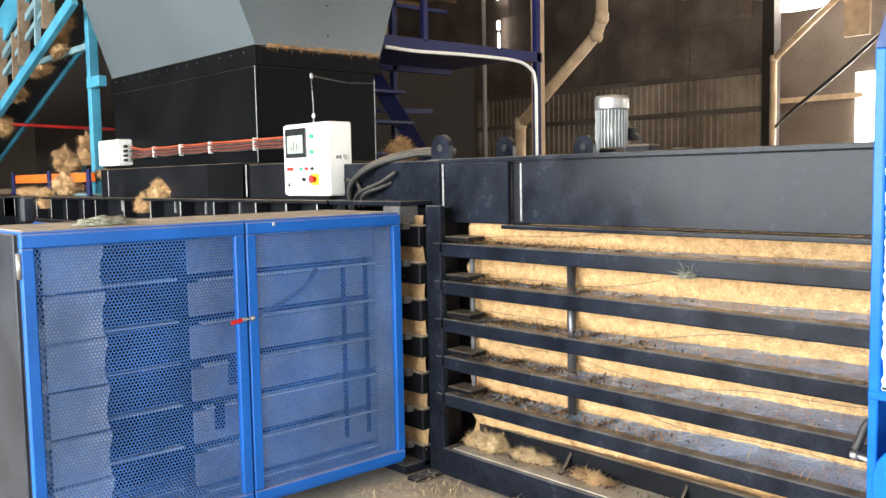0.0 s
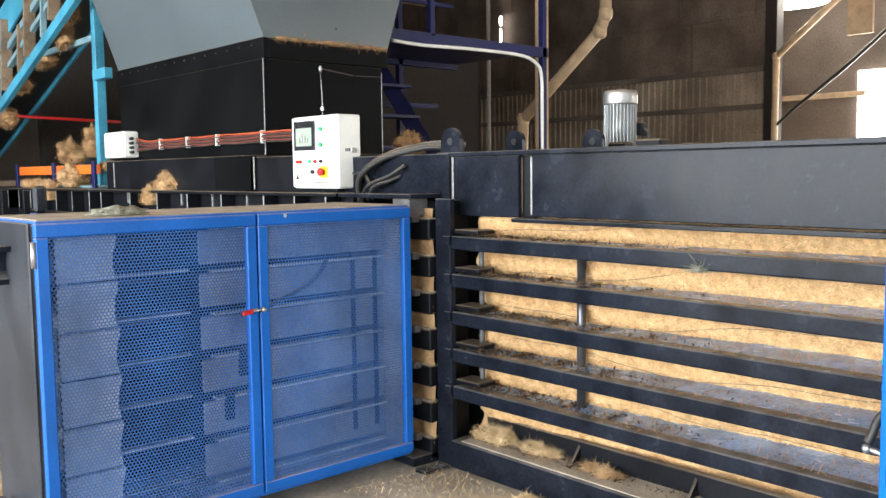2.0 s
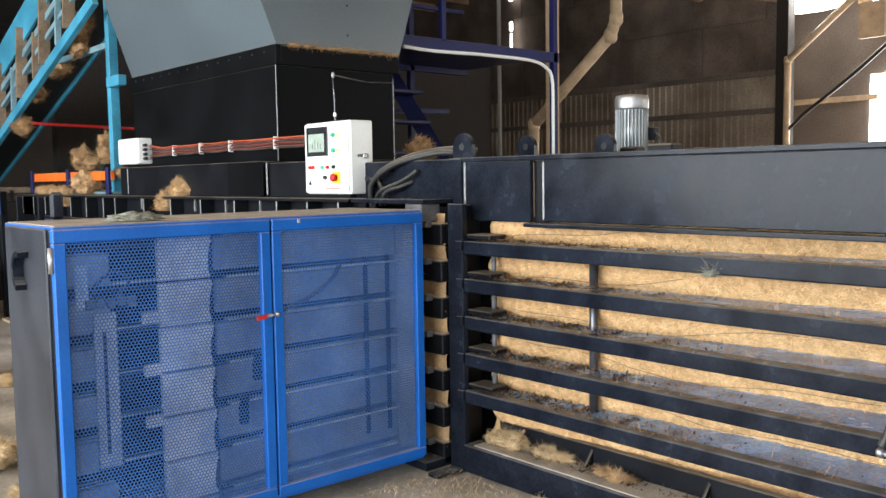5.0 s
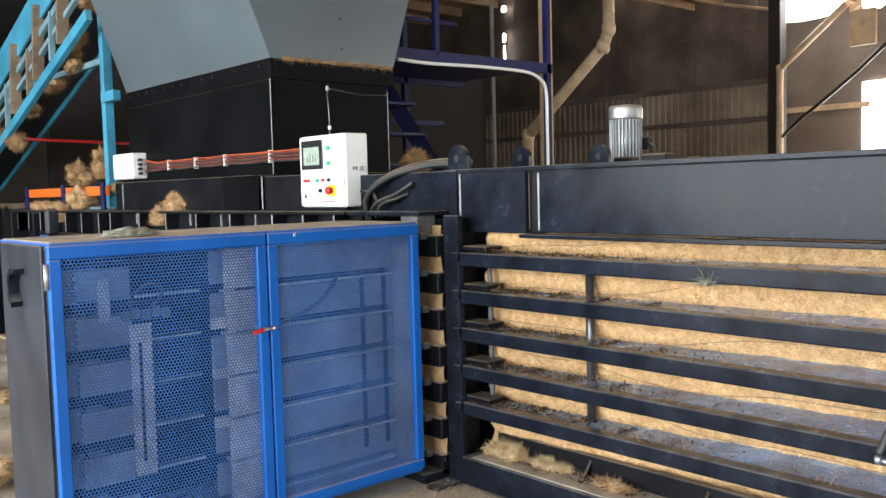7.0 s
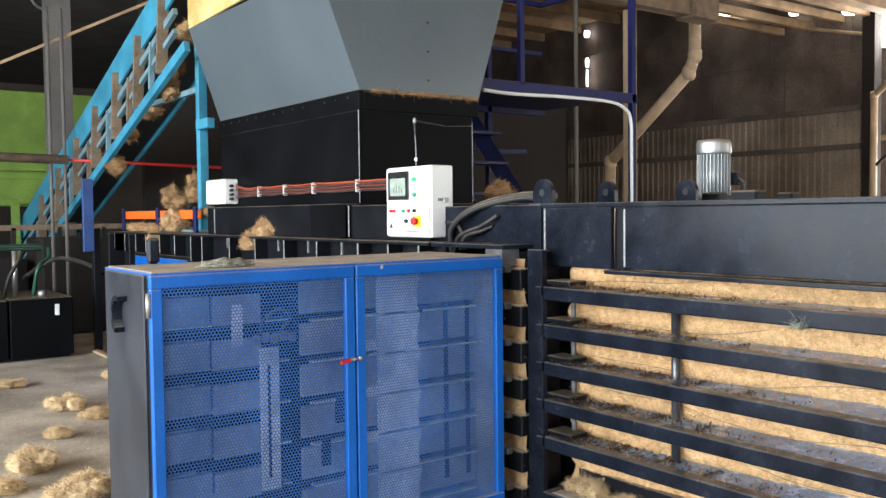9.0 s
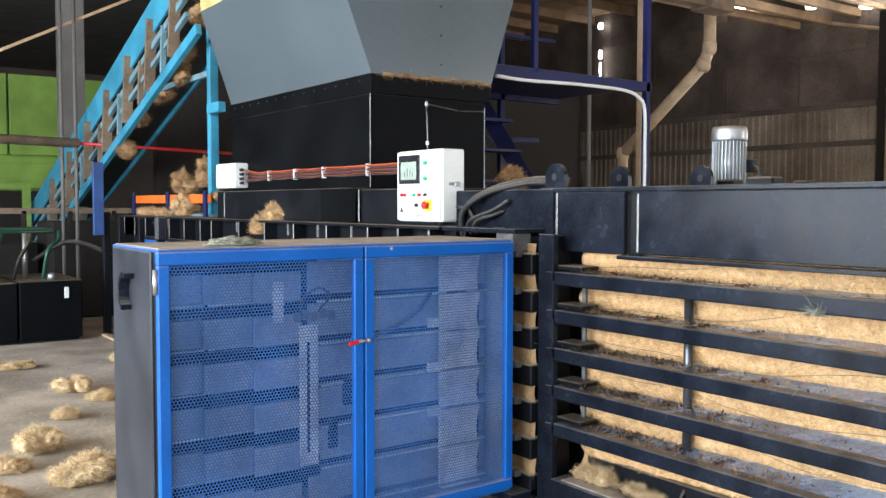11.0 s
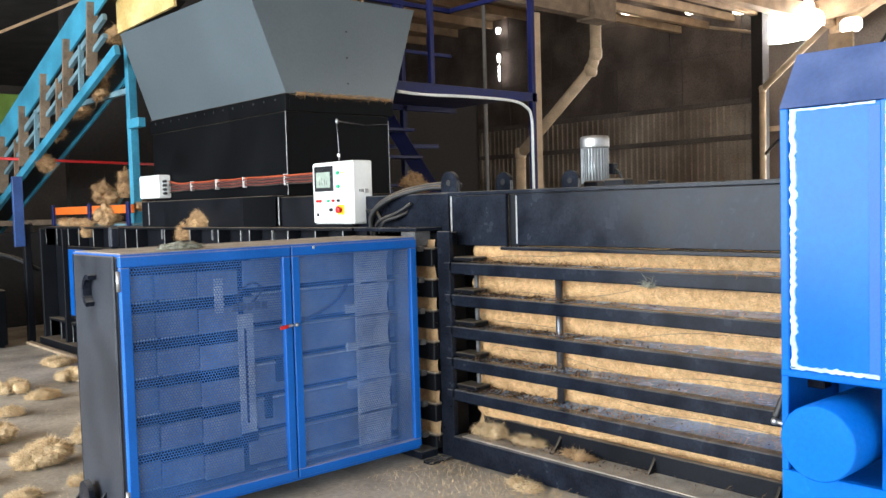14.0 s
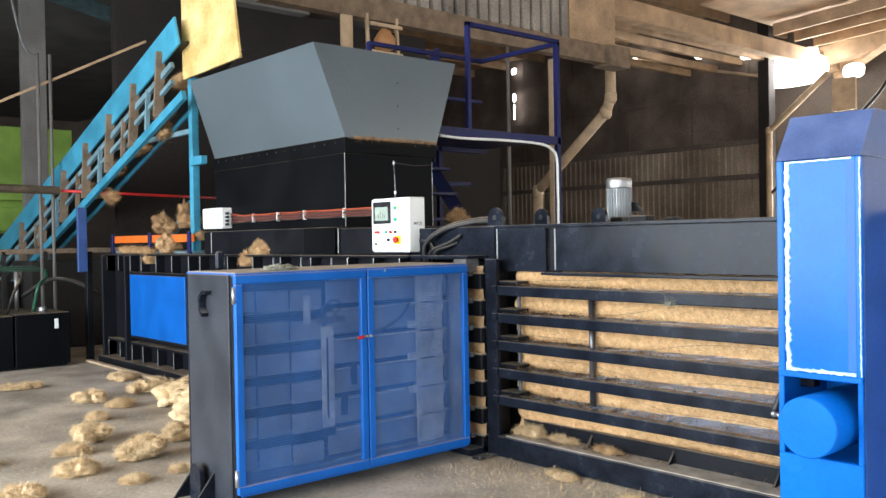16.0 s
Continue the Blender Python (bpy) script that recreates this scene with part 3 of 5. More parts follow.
def guard_box():
    g = thing("guard_box", "dark steel guard box with two blue perforated mesh doors", "machine guard", (2.7, 4.1, 0))
    part("end_plate", block(BX0 - 0.012, BY + 0.085, 0.0, BX0 + 0.03, 4.40, BZ1, 0.006), M_END, g, "grey end plate with scuffs")
    part("inner_end", block(BX1 - 0.02, BY + 0.06, 0.1, BX1, 4.42, BZ1, 0.004), M_PANEL, g)
    part("top_plate", block(BX0, BY + 0.02, BZ1 - 0.004, BX1, 4.44, BZ1 + 0.010, 0.004), M_BLUE, g)
    part("dust_layer", block(BX0 + 0.01, BY + 0.026, BZ1 + 0.010, BX1 - 0.01, 4.43, BZ1 + 0.014, 0.002), M_DUSTY, g, "thick settled dust")
    part("bottom_plate", block(BX0 + 0.02, BY + 0.02, BZ0 - 0.02, BX1, 4.42, BZ0, 0.004), M_BLUE, g)
    part("back_wall", block(BX0, 4.42, 0.0, BX1, 4.445, BZ1, 0.004), M_CHAMBER, g)
    mid = 2.745
    for nm, a, b in (("left", BX0 - 0.008, mid - 0.004), ("right", mid + 0.004, BX1)):
        d = part("mesh_door", block(a, BY, BZ1 - 0.055, b, BY + 0.035, BZ1, 0.005), M_BLUE, g, "blue framed perforated door")
        part("bottom_rail", block(a, BY, BZ0, b, BY + 0.035, BZ0 + 0.05, 0.005), M_BLUE, d)
        part("stile", block(a, BY + 0.001, BZ0 + 0.05, a + 0.05, BY + 0.034, BZ1 - 0.055, 0.005), M_BLUE, d)
        part("stile", block(b - 0.05, BY + 0.001, BZ0 + 0.05, b, BY + 0.034, BZ1 - 0.055, 0.005), M_BLUE, d)
        sheet = new("perforated_sheet", perforated(a + 0.05, b - 0.05, BZ0 + 0.05, BZ1 - 0.055, BY + 0.02, 0.0155, 0.72))
        sheet.parent = d
        sheet.matrix_parent_inverse = d.matrix_world.inverted()
    part("corner_angle", block(BX0, BY + 0.036, 0.0, BX0 + 0.028, BY + 0.084, BZ1 - 0.006, 0.004), M_BLACK, g)
    for z in (1.28, 0.20):
        part("hinge", tube([(BX0 - 0.014, BY + 0.012, z - 0.05), (BX0 - 0.014, BY + 0.012, z + 0.05)], 0.011, 10), M_CHROME, g, "bright hinge pin", smooth=True)
    latch = part("latch", block(mid - 0.05, BY - 0.018, 0.955, mid - 0.012, BY, 0.972, 0.004), M_CHROME, g, "toggle latch")
    part("latch_lever", bar((mid - 0.102, BY - 0.026, 0.957), (mid - 0.046, BY - 0.022, 0.964), 0.012, 0.02), M_RED, latch, "red lever")
    part("latch_hook", tube([(mid - 0.03, BY - 0.02, 0.964), (mid + 0.012, BY - 0.014, 0.964)], 0.005, 6), M_CHROME, latch, smooth=True)
    part("latch_keeper", lathe([(0.006, -0.012), (0.012, -0.006), (0.012, 0.006), (0.006, 0.012)], 10, "x", (mid + 0.014, BY - 0.012, 0.964)), M_CHROME, latch, smooth=True)
    part("top_mark", block(mid + 0.14, BY - 0.002, BZ1 - 0.022, mid + 0.155, BY + 0.001, BZ1 - 0.004, 0.001), M_CHROME, g, "small bright scratch plate")
    bm = bmesh.new()
    arc = [(math.cos(radians(a)), math.sin(radians(a))) for a in range(-70, 111, 15)]
    loft(bm, [[(BX0 - d, 4.10 + 0.075 * k * u, 1.22 + 0.085 * k * w) for k, seq in ((1, arc), (0.72, arc[::-1])) for u, w in seq] for d in (0.0, 0.055)])
    part("lifting_eye", bm, M_CHAMBER, g, "welded half-round lifting eye")
    for y in (4.08, 4.34):
        bm = bmesh.new()
        loft(bm, [[(BX0 - 0.16, y, 0.0), (BX0, y, 0.0), (BX0, y, 0.2)], [(BX0 - 0.16, y + 0.015, 0.0), (BX0, y + 0.015, 0.0), (BX0, y + 0.015, 0.2)]])
        part("foot_gusset", bm, M_CHAMBER, g, "triangular foot with bright edge")
    bm = bmesh.new()
    n = 14
    ring = [(-0.07, 0)] + [(-0.07 * math.cos(math.pi * k / n), 0.16 + 0.07 * math.sin(math.pi * k / n)) for k in range(n + 1)] + [(0.07, 0)]
    loft(bm, [[(BX0 - 0.08 + d, 4.21 + u, w) for u, w in ring] for d in (0, 0.03)])
    part("foot_lug", bm, M_CHAMBER, g, "rounded foot lug")
    part("back_lug", block(BX0 + 0.18, 4.38, BZ1 + 0.016, BX0 + 0.24, 4.41, BZ1 + 0.14, 0.02), M_CHAMBER, g)
    # what stays still behind the mesh
    for i in range(7):
        z = 1.335 - 0.2 * i
        low = max(BZ0 + 0.01, z - 0.165)
        part("back_panel", block(2.56, 3.99, low, BX1 - 0.025, 4.005, z - 0.012, 0.004), M_PANEL, g, "dusty grey back panel")
        part("guide_rail", block(2.62, 3.976, z - 0.008, BX1 - 0.025, 4.02, z + 0.004, 0.002), M_PUSH, g, "bright-edged guide rail")
        part("inner_plate", block(BX0 + 0.05, 4.30, max(BZ0 + 0.01, z - 0.13), 2.55, 4.32, z - 0.05, 0.006), M_CHAMBER, g)
        part("guide_rail", block(BX0 + 0.04, 4.10, z - 0.004, 2.56, 4.16, z + 0.004, 0.002), M_PUSH, g)
    for x in (3.405, 3.55):
        part("inner_stay", block(x, 3.981, 0.22, x + 0.028, 3.988, 1.17, 0.002), M_BLACK, g)
    for x, z0, z1 in ((2.66, 0.42, 0.56), (2.74, 0.62, 0.76)):
        part("inner_lug", block(x, 3.972, z0, x + 0.05, 3.989, z1, 0.004), M_CHAMBER, g)
    part("floor_dust", block(BX0 + 0.04, BY + 0.04, BZ0 + 0.001, BX1 - 0.03, 3.98, BZ0 + 0.012, 0.003), M_PANEL, g, "dusty box floor")
    part("inner_hose", tube(curve([(2.86, 3.972, 0.93), (3.05, 3.972, 0.99), (3.18, 3.972, 1.06), (3.25, 3.972, 1.14)]), 0.012), M_RUBBER, g, smooth=True)
    return g


guard_box()


def pusher():
    """The comb plate that slides behind the mesh doors."""
    p = thing("pusher_plate", "dusty grey comb-shaped pusher plate behind the mesh", "pusher", (0, 0, 0))
    for i in range(7):
        z = 1.335 - 0.2 * i
        low = max(0.125, z - 0.19)
        edge = [(0, z), (0.25, z), (0.25, z - 0.03), (0.236, z - 0.075), (0.232, z - 0.14), (0.242, low), (0, low)]
        if low > z - 0.15:
            edge = [(0, z), (0.25, z), (0.235, low), (0, low)]
        tooth = part("comb_tooth", loft(bmesh.new(), [[(x, y, w) for x, w in edge] for y in (3.93, 3.955)]), M_PUSH, p)
        part("tooth_lip", block(0.004, 3.921, z - 0.014, 0.246, 3.929, z - 0.002, 0.002), M_PUSH, tooth, "worn bright lip")
    part("spine", block(0.06, 3.956, 0.14, 0.18, 3.970, 1.32, 0.003), M_BLACK, p)
    for z in (0.53, 0.76, 0.99):
        part("push_arm", block(-0.075, 3.935, z - 0.026, 0.0, 3.96, z + 0.026, 0.004), M_PUSH, p)
    return p


PUSHER = pusher()


def hose_carrier():
    h = thing("hose_carrier", "narrow grey upright hose bracket behind the mesh", "bracket", (0, 0, 0))
    part("bracket_plate", block(0, 3.973, 0.36, 0.098, 3.984, 1.03, 0.004), M_PUSH, h)
    part("bracket_slot", block(0.035, 3.9705, 0.42, 0.05, 3.9725, 0.95, 0.002), M_BLACK, h)
    part("bracket_foot", block(0.0, 3.9845, 0.30, 0.11, 3.989, 0.40, 0.004), M_BLACK, h)
    for k in range(5):
        part("chain_link", block(-0.03 + 0.045 * k, 3.973, 1.045 + 0.006 * (k % 2), 0.01 + 0.045 * k, 3.988, 1.09 + 0.006 * (k % 2), 0.006), M_CLAMP, h, "hose chain link")
    part("hose_loop", tube(curve([(0.10, 3.980, 1.09), (0.16, 3.980, 1.16), (0.10, 3.980, 1.20), (0.02, 3.980, 1.15), (0.01, 3.980, 1.09)]), 0.007), M_RUBBER, h, smooth=True)
    return h


CARRIER = hose_carrier()


def slide_cover(depth):
    """One stage of the telescoping cover plates that the bracket draws out."""
    c = thing("slide_cover", "dusty blue-grey telescoping cover plates behind the mesh", "cover plate", (0, 0, 0), "telescoping cover plates")
    for i in range(6):
        z = 1.30 - 0.2 * i
        part("cover_plate", block(0, depth, z - 0.155, 0.24, depth + 0.012, z - 0.02, 0.006), M_PANEL, c)
    if depth < 4.0:
        part("upright_plate", block(0.09, depth - 0.012, 1.05, 0.145, depth - 0.002, 1.24, 0.004), M_PUSH, c)
    part("tie_strip", block(0.01, depth + 0.0125, 0.16, 0.03, depth + 0.018, 1.26, 0.002), M_CHAMBER, c)
    return c


COVERS = [slide_cover(y) for y in (3.992, 4.04, 4.09)]


def rag():
    rng = random.Random(3)
    bm = bmesh.new()
    bmesh.ops.create_icosphere(bm, subdivisions=4, radius=1)
    for v in bm.verts:
        d = v.co.normalized()
        k = 0.8 + 0.45 * noise.noise(d * 2.2) + 0.25 * noise.noise(d * 6)
        v.co = Vector((2.16 + d.x * 0.13 * k, 3.90 + d.y * 0.06 * k, max(1.417, 1.428 + d.z * 0.028 * k + 0.008 * noise.noise(d * 9))))
    return solid("rag", bm, M_RAG, "crumpled dirty grey-green work glove on the box top", "glove", smooth=True)


rag()


# ---- press body, neck and hopper ----
def press_body():
    b = thing("press_body", "long black ribbed press body with dusty top flange", "press", (4.5, 8.0, 0))
    part("side_wall", block(3.88, 5.2, 0, 3.92, 11.2, 1.44, 0.004), M_BLACK, b)
    part("front_wall", block(3.88, 4.60, 0, 5.2, 4.66, 1.44, 0.004), M_BLACK, b)
    part("side_wall_short", block(3.88, 4.66, 0, 3.92, 5.2, 1.44, 0.004), M_BLACK, b)
    part("far_wall", block(5.2, 4.60, 0, 5.24, 11.2, 1.44, 0.004), M_BLACK, b)
    part("top_flange", block(3.75, 4.60, 1.44, 5.25, 11.25, 1.462, 0.004), M_BLACK, b, "dusty top flange")
    part("low_flange", block(3.76, 8.5, 0.30, 3.88, 11.2, 0.33, 0.004), M_BLACK, b)
    part("end_wall", block(3.88, 11.2, 0, 5.2, 11.24, 1.44, 0.004), M_BLACK, b)
    for y in (4.72, 5.07, 5.45, 6.04, 6.58, 7.12, 7.66, 8.31, 8.60):
        rib = part("rib", block(3.77, y, 0.0, 3.88, y + 0.012, 1.44, 0.002), M_BLACK, b)
        part("weld_line", block(3.766, y - 0.001, 1.20, 3.7695, y + 0.013, 1.438, 0.001), M_WELD, rib, "bright weld line")
    for y in (9.05, 9.5, 9.95, 10.3, 10.7, 11.1):
        rib = part("rib", block(3.77, y, 1.23, 3.88, y + 0.012, 1.44, 0.002), M_BLACK, b)
        part("weld_line", block(3.766, y - 0.001, 1.25, 3.7695, y + 0.013, 1.438, 0.001), M_WELD, rib, "bright weld line")
        rib = part("rib", block(3.77, y, 0.05, 3.88, y + 0.012, 0.30, 0.002), M_BLACK, b)
        part("weld_line", block(3.766, y - 0.001, 0.08, 3.7695, y + 0.013, 0.29, 0.001), M_WELD, rib, "bright weld line")
    for y in (5.85, 6.37, 6.89, 7.41, 7.95):
        part("short_rib", block(3.868, y, 1.34, 3.884, y + 0.016, 1.438, 0.001), M_WELD, b, "short bright weld")
    for y in (10.32, 11.1):
        part("end_rib", block(3.70, y, 0.0, 3.88, y + 0.05, 1.44, 0.004), M_BLACK, b)
    part("base_rail", block(3.66, 8.4, 0.0, 3.88, 11.2, 0.09, 0.004), M_BLACK, b)
    w = part("inspection_panel", block(3.74, 8.66, 0.42, 3.765, 10.26, 1.20, 0.004), M_BLUE, b, "flat blue inspection panel")
    part("panel_frame", block(3.75, 8.62, 1.20, 3.79, 10.30, 1.235, 0.003), M_BLACK, w)
    part("panel_frame", block(3.75, 8.62, 0.385, 3.79, 10.30, 0.42, 0.003), M_BLACK, w)
    part("step_beam", block(3.85, 5.84, 1.462, 5.1, 8.36, 1.715, 0.005), M_BLACK, b, "black beam under the neck")
    part("step_beam_short", block(3.87, 4.75, 1.462, 5.1, 5.72, 1.70, 0.005), M_BLACK, b)
    part("weld_line", block(3.846, 5.70, 1.475, 3.85, 5.715, 1.70, 0.001), M_WELD, b, "bright weld line")
    part("weld_line", block(3.846, 8.18, 1.475, 3.85, 8.195, 1.70, 0.001), M_WELD, b, "bright weld line")
    # Flat darker plate; the shade of a recess is its colour.
    part("recess_shade", block(3.848, 5.76, 1.47, 3.852, 6.28, 1.712, 0.001), M_NECK, b)
    return b


press_body()


def hopper():
    h = thing("feed_hopper", "grey sheet-steel hopper on a black square neck", "hopper", (4.6, 7.1, 1.7))
    y0, y1 = 5.80, 8.36
    part("neck_side", block(4.0, y0, 1.715, 4.02, y1, 2.40, 0.003), M_NECK, h)
    part("neck_front", block(4.021, y0 + 0.004, 1.715, 5.04, y0 + 0.02, 2.40, 0.003), M_NECK, h)
    part("neck_far", block(5.04, y0, 1.715, 5.06, y1, 2.40, 0.003), M_NECK, h)
    part("neck_back", block(4.021, y1 - 0.02, 1.715, 5.04, y1 - 0.004, 2.40, 0.003), M_NECK, h)
    part("corner_weld", block(3.996, y0 - 0.004, 1.72, 4.002, y0 + 0.002, 2.40, 0.001), M_WELD, h, "thin pale corner weld")
    part("corner_weld", block(5.056, y0 - 0.004, 1.72, 5.062, y0 + 0.002, 2.36, 0.001), M_WELD, h, "thin pale corner weld")
    part("corner_weld", block(3.994, y1 - 0.10, 2.41, 3.999, y1 - 0.085, 2.54, 0.001), M_WELD, h, "thin pale weld")
    part("collar", block(3.985, y0 - 0.03, 2.40, 4.03, y1 + 0.02, 2.545, 0.004), M_NECK, h, "black flange collar")
    part("collar_front", block(4.03, y0 - 0.03, 2.40, 5.10, y0 + 0.01, 2.535, 0.004), M_NECK, h, "black flange collar with straw")
    part("collar_far", block(5.06, y0 + 0.01, 2.40, 5.10, y1, 2.535, 0.004), M_NECK, h)
    part("collar_back", block(4.03, y1 - 0.02, 2.40, 5.06, y1 + 0.02, 2.535, 0.004), M_NECK, h)
    lo = [(4.0, y0 - 0.02), (5.11, y0 - 0.02), (5.11, y1), (4.0, y1)]
    hi = [(3.68, y0 + 0.0), (5.40, y0 + 0.0), (5.40, y1 - 0.07), (3.68, y1 - 0.07)]
    names = ("hopper_front", "hopper_far", "hopper_back", "hopper_side")
    for k in range(4):
        a, b = lo[k], lo[(k + 1) % 4]
        c, d = hi[(k + 1) % 4], hi[k]
        mid = Vector((4.55, 7.1, 3))
        q = [Vector((*a, 2.545)), Vector((*b, 2.545)), Vector((*c, 3.38)), Vector((*d, 3.38))]
        nrm = (q[1] - q[0]).cross(q[3] - q[0]).normalized() * 0.006
        bm = bmesh.new()
        loft(bm, [q, [p + (nrm if nrm.dot(mid - q[0]) > 0 else -nrm) for p in q]])
        part(names[k], bm, M_GREY, h)
    for i in range(14):
        y = y0 + 0.12 + i * 0.178
        part("bolt", lathe([(0.008, 0), (0.008, 0.006)], 8, "x", (3.979, y, 2.50)), M_ROD, h)
    for i in range(3):
        part("bolt", lathe([(0.009, 0), (0.009, 0.006)], 8, "y", (4.62, y0 - 0.026 + 0.004, 2.66 + 0.22 * i)), M_INK, h)
    return h


hopper()


def flange_straw():
    """Wisps on the collar's front edge."""
    rng = random.Random(5)
    bm = bmesh.new()

    def spot():
        return Vector((rng.uniform(4.08, 5.08), 5.755 + rng.uniform(0, 0.03), 2.54 + rng.uniform(-0.01, 0.02))), Vector((0, -1, 0.2)), Vector((rng.uniform(-1, 1), -0.2, rng.uniform(-0.6, 0.3))).normalized()
    fibres(bm, spot, 500, 0.04, 0.002, rng)
    for k in range(9):
        x = 4.08 + 0.11 * k + rng.uniform(0, 0.03)
        cbox(bm, x, 5.762, 2.536, x + rng.uniform(0.05, 0.11), 5.785, 2.546 + rng.uniform(0, 0.012), 0.004)
    return solid("flange_straw", bm, M_STRAW2, "coir wisps lying along the hopper collar", "straw", kind="stuff")


flange_straw()


def control_cabinet():
    c = thing("control_cabinet", "white control cabinet with display and push buttons", "control panel", (3.9, 4.9, 1.48))
    x = 3.81
    part("cabinet_body", block(x, 4.645, 1.487, 3.985, 5.137, 1.937, 0.01), M_WHITE, c)
    part("cabinet_door", block(x - 0.012, 4.655, 1.495, x - 0.0005, 5.13, 1.93, 0.006), M_WHITE, c)
    f = x - 0.0125
    part("display_bezel", block(f - 0.008, 4.862, 1.725, f, 5.10, 1.908, 0.005), M_SCREEN, c, "black display bezel")
    part("display", block(f - 0.010, 4.895, 1.752, f - 0.0085, 5.072, 1.865, 0.001), M_LCD, c, "grey-green display")
    for i, y in enumerate((4.93, 4.96, 4.99, 5.02)):
        part("display_line", block(f - 0.0112, y, 1.772, f - 0.0101, y + 0.008, 1.772 + 0.03 + 0.012 * (i % 3), 0.0003), M_CLAMP, c)

    def button(y, z, r, m, label):
        part("button", lathe([(r, 0), (r, -0.012), (r * 0.8, -0.018)], 14, "x", (f, y, z)), m, c, label, True)
    button(4.80, 1.853, 0.014, M_GREEN, "green lamp")
    button(4.80, 1.757, 0.014, M_GREEN, "green lamp")
    for y, m, lb in ((5.065, M_RED, "red button"), (5.03, M_RED, "red button"), (4.925, M_GREEN, "green button"), (4.865, M_RED, "red button"), (4.80, M_INK, "black switch")):
        button(y, 1.655, 0.011, m, lb)
    button(4.895, 1.590, 0.013, M_INK, "black switch")
    part("stop_plate", block(f - 0.003, 4.735, 1.553, f, 4.825, 1.625, 0.002), M_YELLOW, c, "yellow stop plate")
    part("stop_button", lathe([(0.016, -0.003), (0.016, -0.02), (0.024, -0.022), (0.024, -0.034), (0.016, -0.038)], 16, "x", (f, 4.782, 1.59)), M_RED, c, "red mushroom stop button", True)
    for y in (4.77, 4.745):
        for z in (1.853, 1.757):
            part("label_bar", block(f - 0.001, y - 0.012, z - 0.005, f, y + 0.008, z + 0.005, 0.0003), M_YELLOW, c)
    part("label_bar", block(f - 0.001, 4.74, 1.520, f, 4.90, 1.526, 0.0003), M_RED, c)
    part("warning_mark", loft(bmesh.new(), [[(f - 0.001, 5.095, 1.545), (f - 0.001, 5.055, 1.545), (f - 0.001, 5.075, 1.58)], [(f, 5.095, 1.545), (f, 5.055, 1.545), (f, 5.075, 1.58)]]), M_INK, c)
    part("side_lock", block(3.90, 4.632, 1.705, 3.94, 4.645, 1.735, 0.003), M_CHROME, c, "bright lock")
    for d in (0.0, 0.014, 0.028):
        part("side_mark", block(3.865 + d, 4.6435, 1.712, 3.873 + d, 4.645, 1.732, 0.0003), M_INK, c)
    part("cable_gland", lathe([(0.016, 0), (0.016, -0.05), (0.011, -0.07)], 12, "y", (3.93, 4.645, 1.58)), M_INK, c, smooth=True)
    part("mast", tube(curve([(3.9, 4.93, 1.937), (3.9, 4.93, 2.05), (3.9, 4.94, 2.18), (3.91, 4.96, 2.235)]), 0.004), M_ROD, c, "thin dark conduit")
    part("mast_head", lathe([(0.006, -0.015), (0.012, 0), (0.010, 0.015), (0.005, 0.022)], 10, "z", (3.91, 4.955, 2.235)), M_ALU, c, smooth=True)
    part("mast_collar", lathe([(0.008, 0), (0.011, 0.012), (0.008, 0.025)], 10, "z", (3.9, 4.93, 1.975)), M_WHITE, c, smooth=True)
    part("stay_wire", tube([(3.91, 4.955, 2.24), (4.5, 5.4, 2.27), (5.04, 5.78, 2.33)], 0.004, 6), M_ROD, c)
    part("back_bracket", block(3.985, 4.80, 1.40, 4.06, 5.0, 1.70, 0.004), M_BLACK, c)
    part("stand", block(3.86, 4.85, 1.462, 3.94, 4.97, 1.487, 0.003), M_BLACK, c)
    return c


control_cabinet()


def junction_box():
    j = thing("junction_box", "small white junction box on the press neck", "junction box", (3.95, 8.1, 1.74))
    part("box_body", block(3.86, 7.97, 1.745, 4.0, 8.42, 1.975, 0.012), M_WHITE, j)
    for z in (1.79, 1.83, 1.87, 1.91):
        part("cable_gland", lathe([(0.014, 0), (0.014, -0.05)], 10, "y", (3.92, 7.97, z)), M_INK, j, smooth=True)
    return j


junction_box()


def cable_run():
    c = thing("cable_run", "bundle of red and brown wires tied along the neck", "cable bundle", (3.97, 6.5, 1.85))
    rng = random.Random(4)
    ties = [7.92, 7.45, 6.95, 6.45, 5.78, 5.14]
    for i in range(7):
        z0 = 1.80 + 0.018 * i
        pts = []
        for k, y in enumerate(ties):
            pts.append((3.965 + rng.uniform(-0.012, 0.012), y, (z0 if k == 0 else 1.845 + 0.011 * (i - 3)) + rng.uniform(-0.004, 0.004)))
            if k < len(ties) - 1:
                pts.append((3.965, (y + ties[k + 1]) / 2, 1.845 + 0.012 * (i - 3) - 0.004))
        part("wire", tube(curve(pts, 4), 0.0055, 6), M_WIRE_O if i == 6 else (M_WIRE_R if i % 2 else M_RUBBER), c, smooth=True)
    for y in ties[1:-1]:
        part("cable_tie", block(3.950, y - 0.003, 1.80, 3.99, y + 0.003, 1.89, 0.001), M_WHITE, c)
    return c


cable_run()


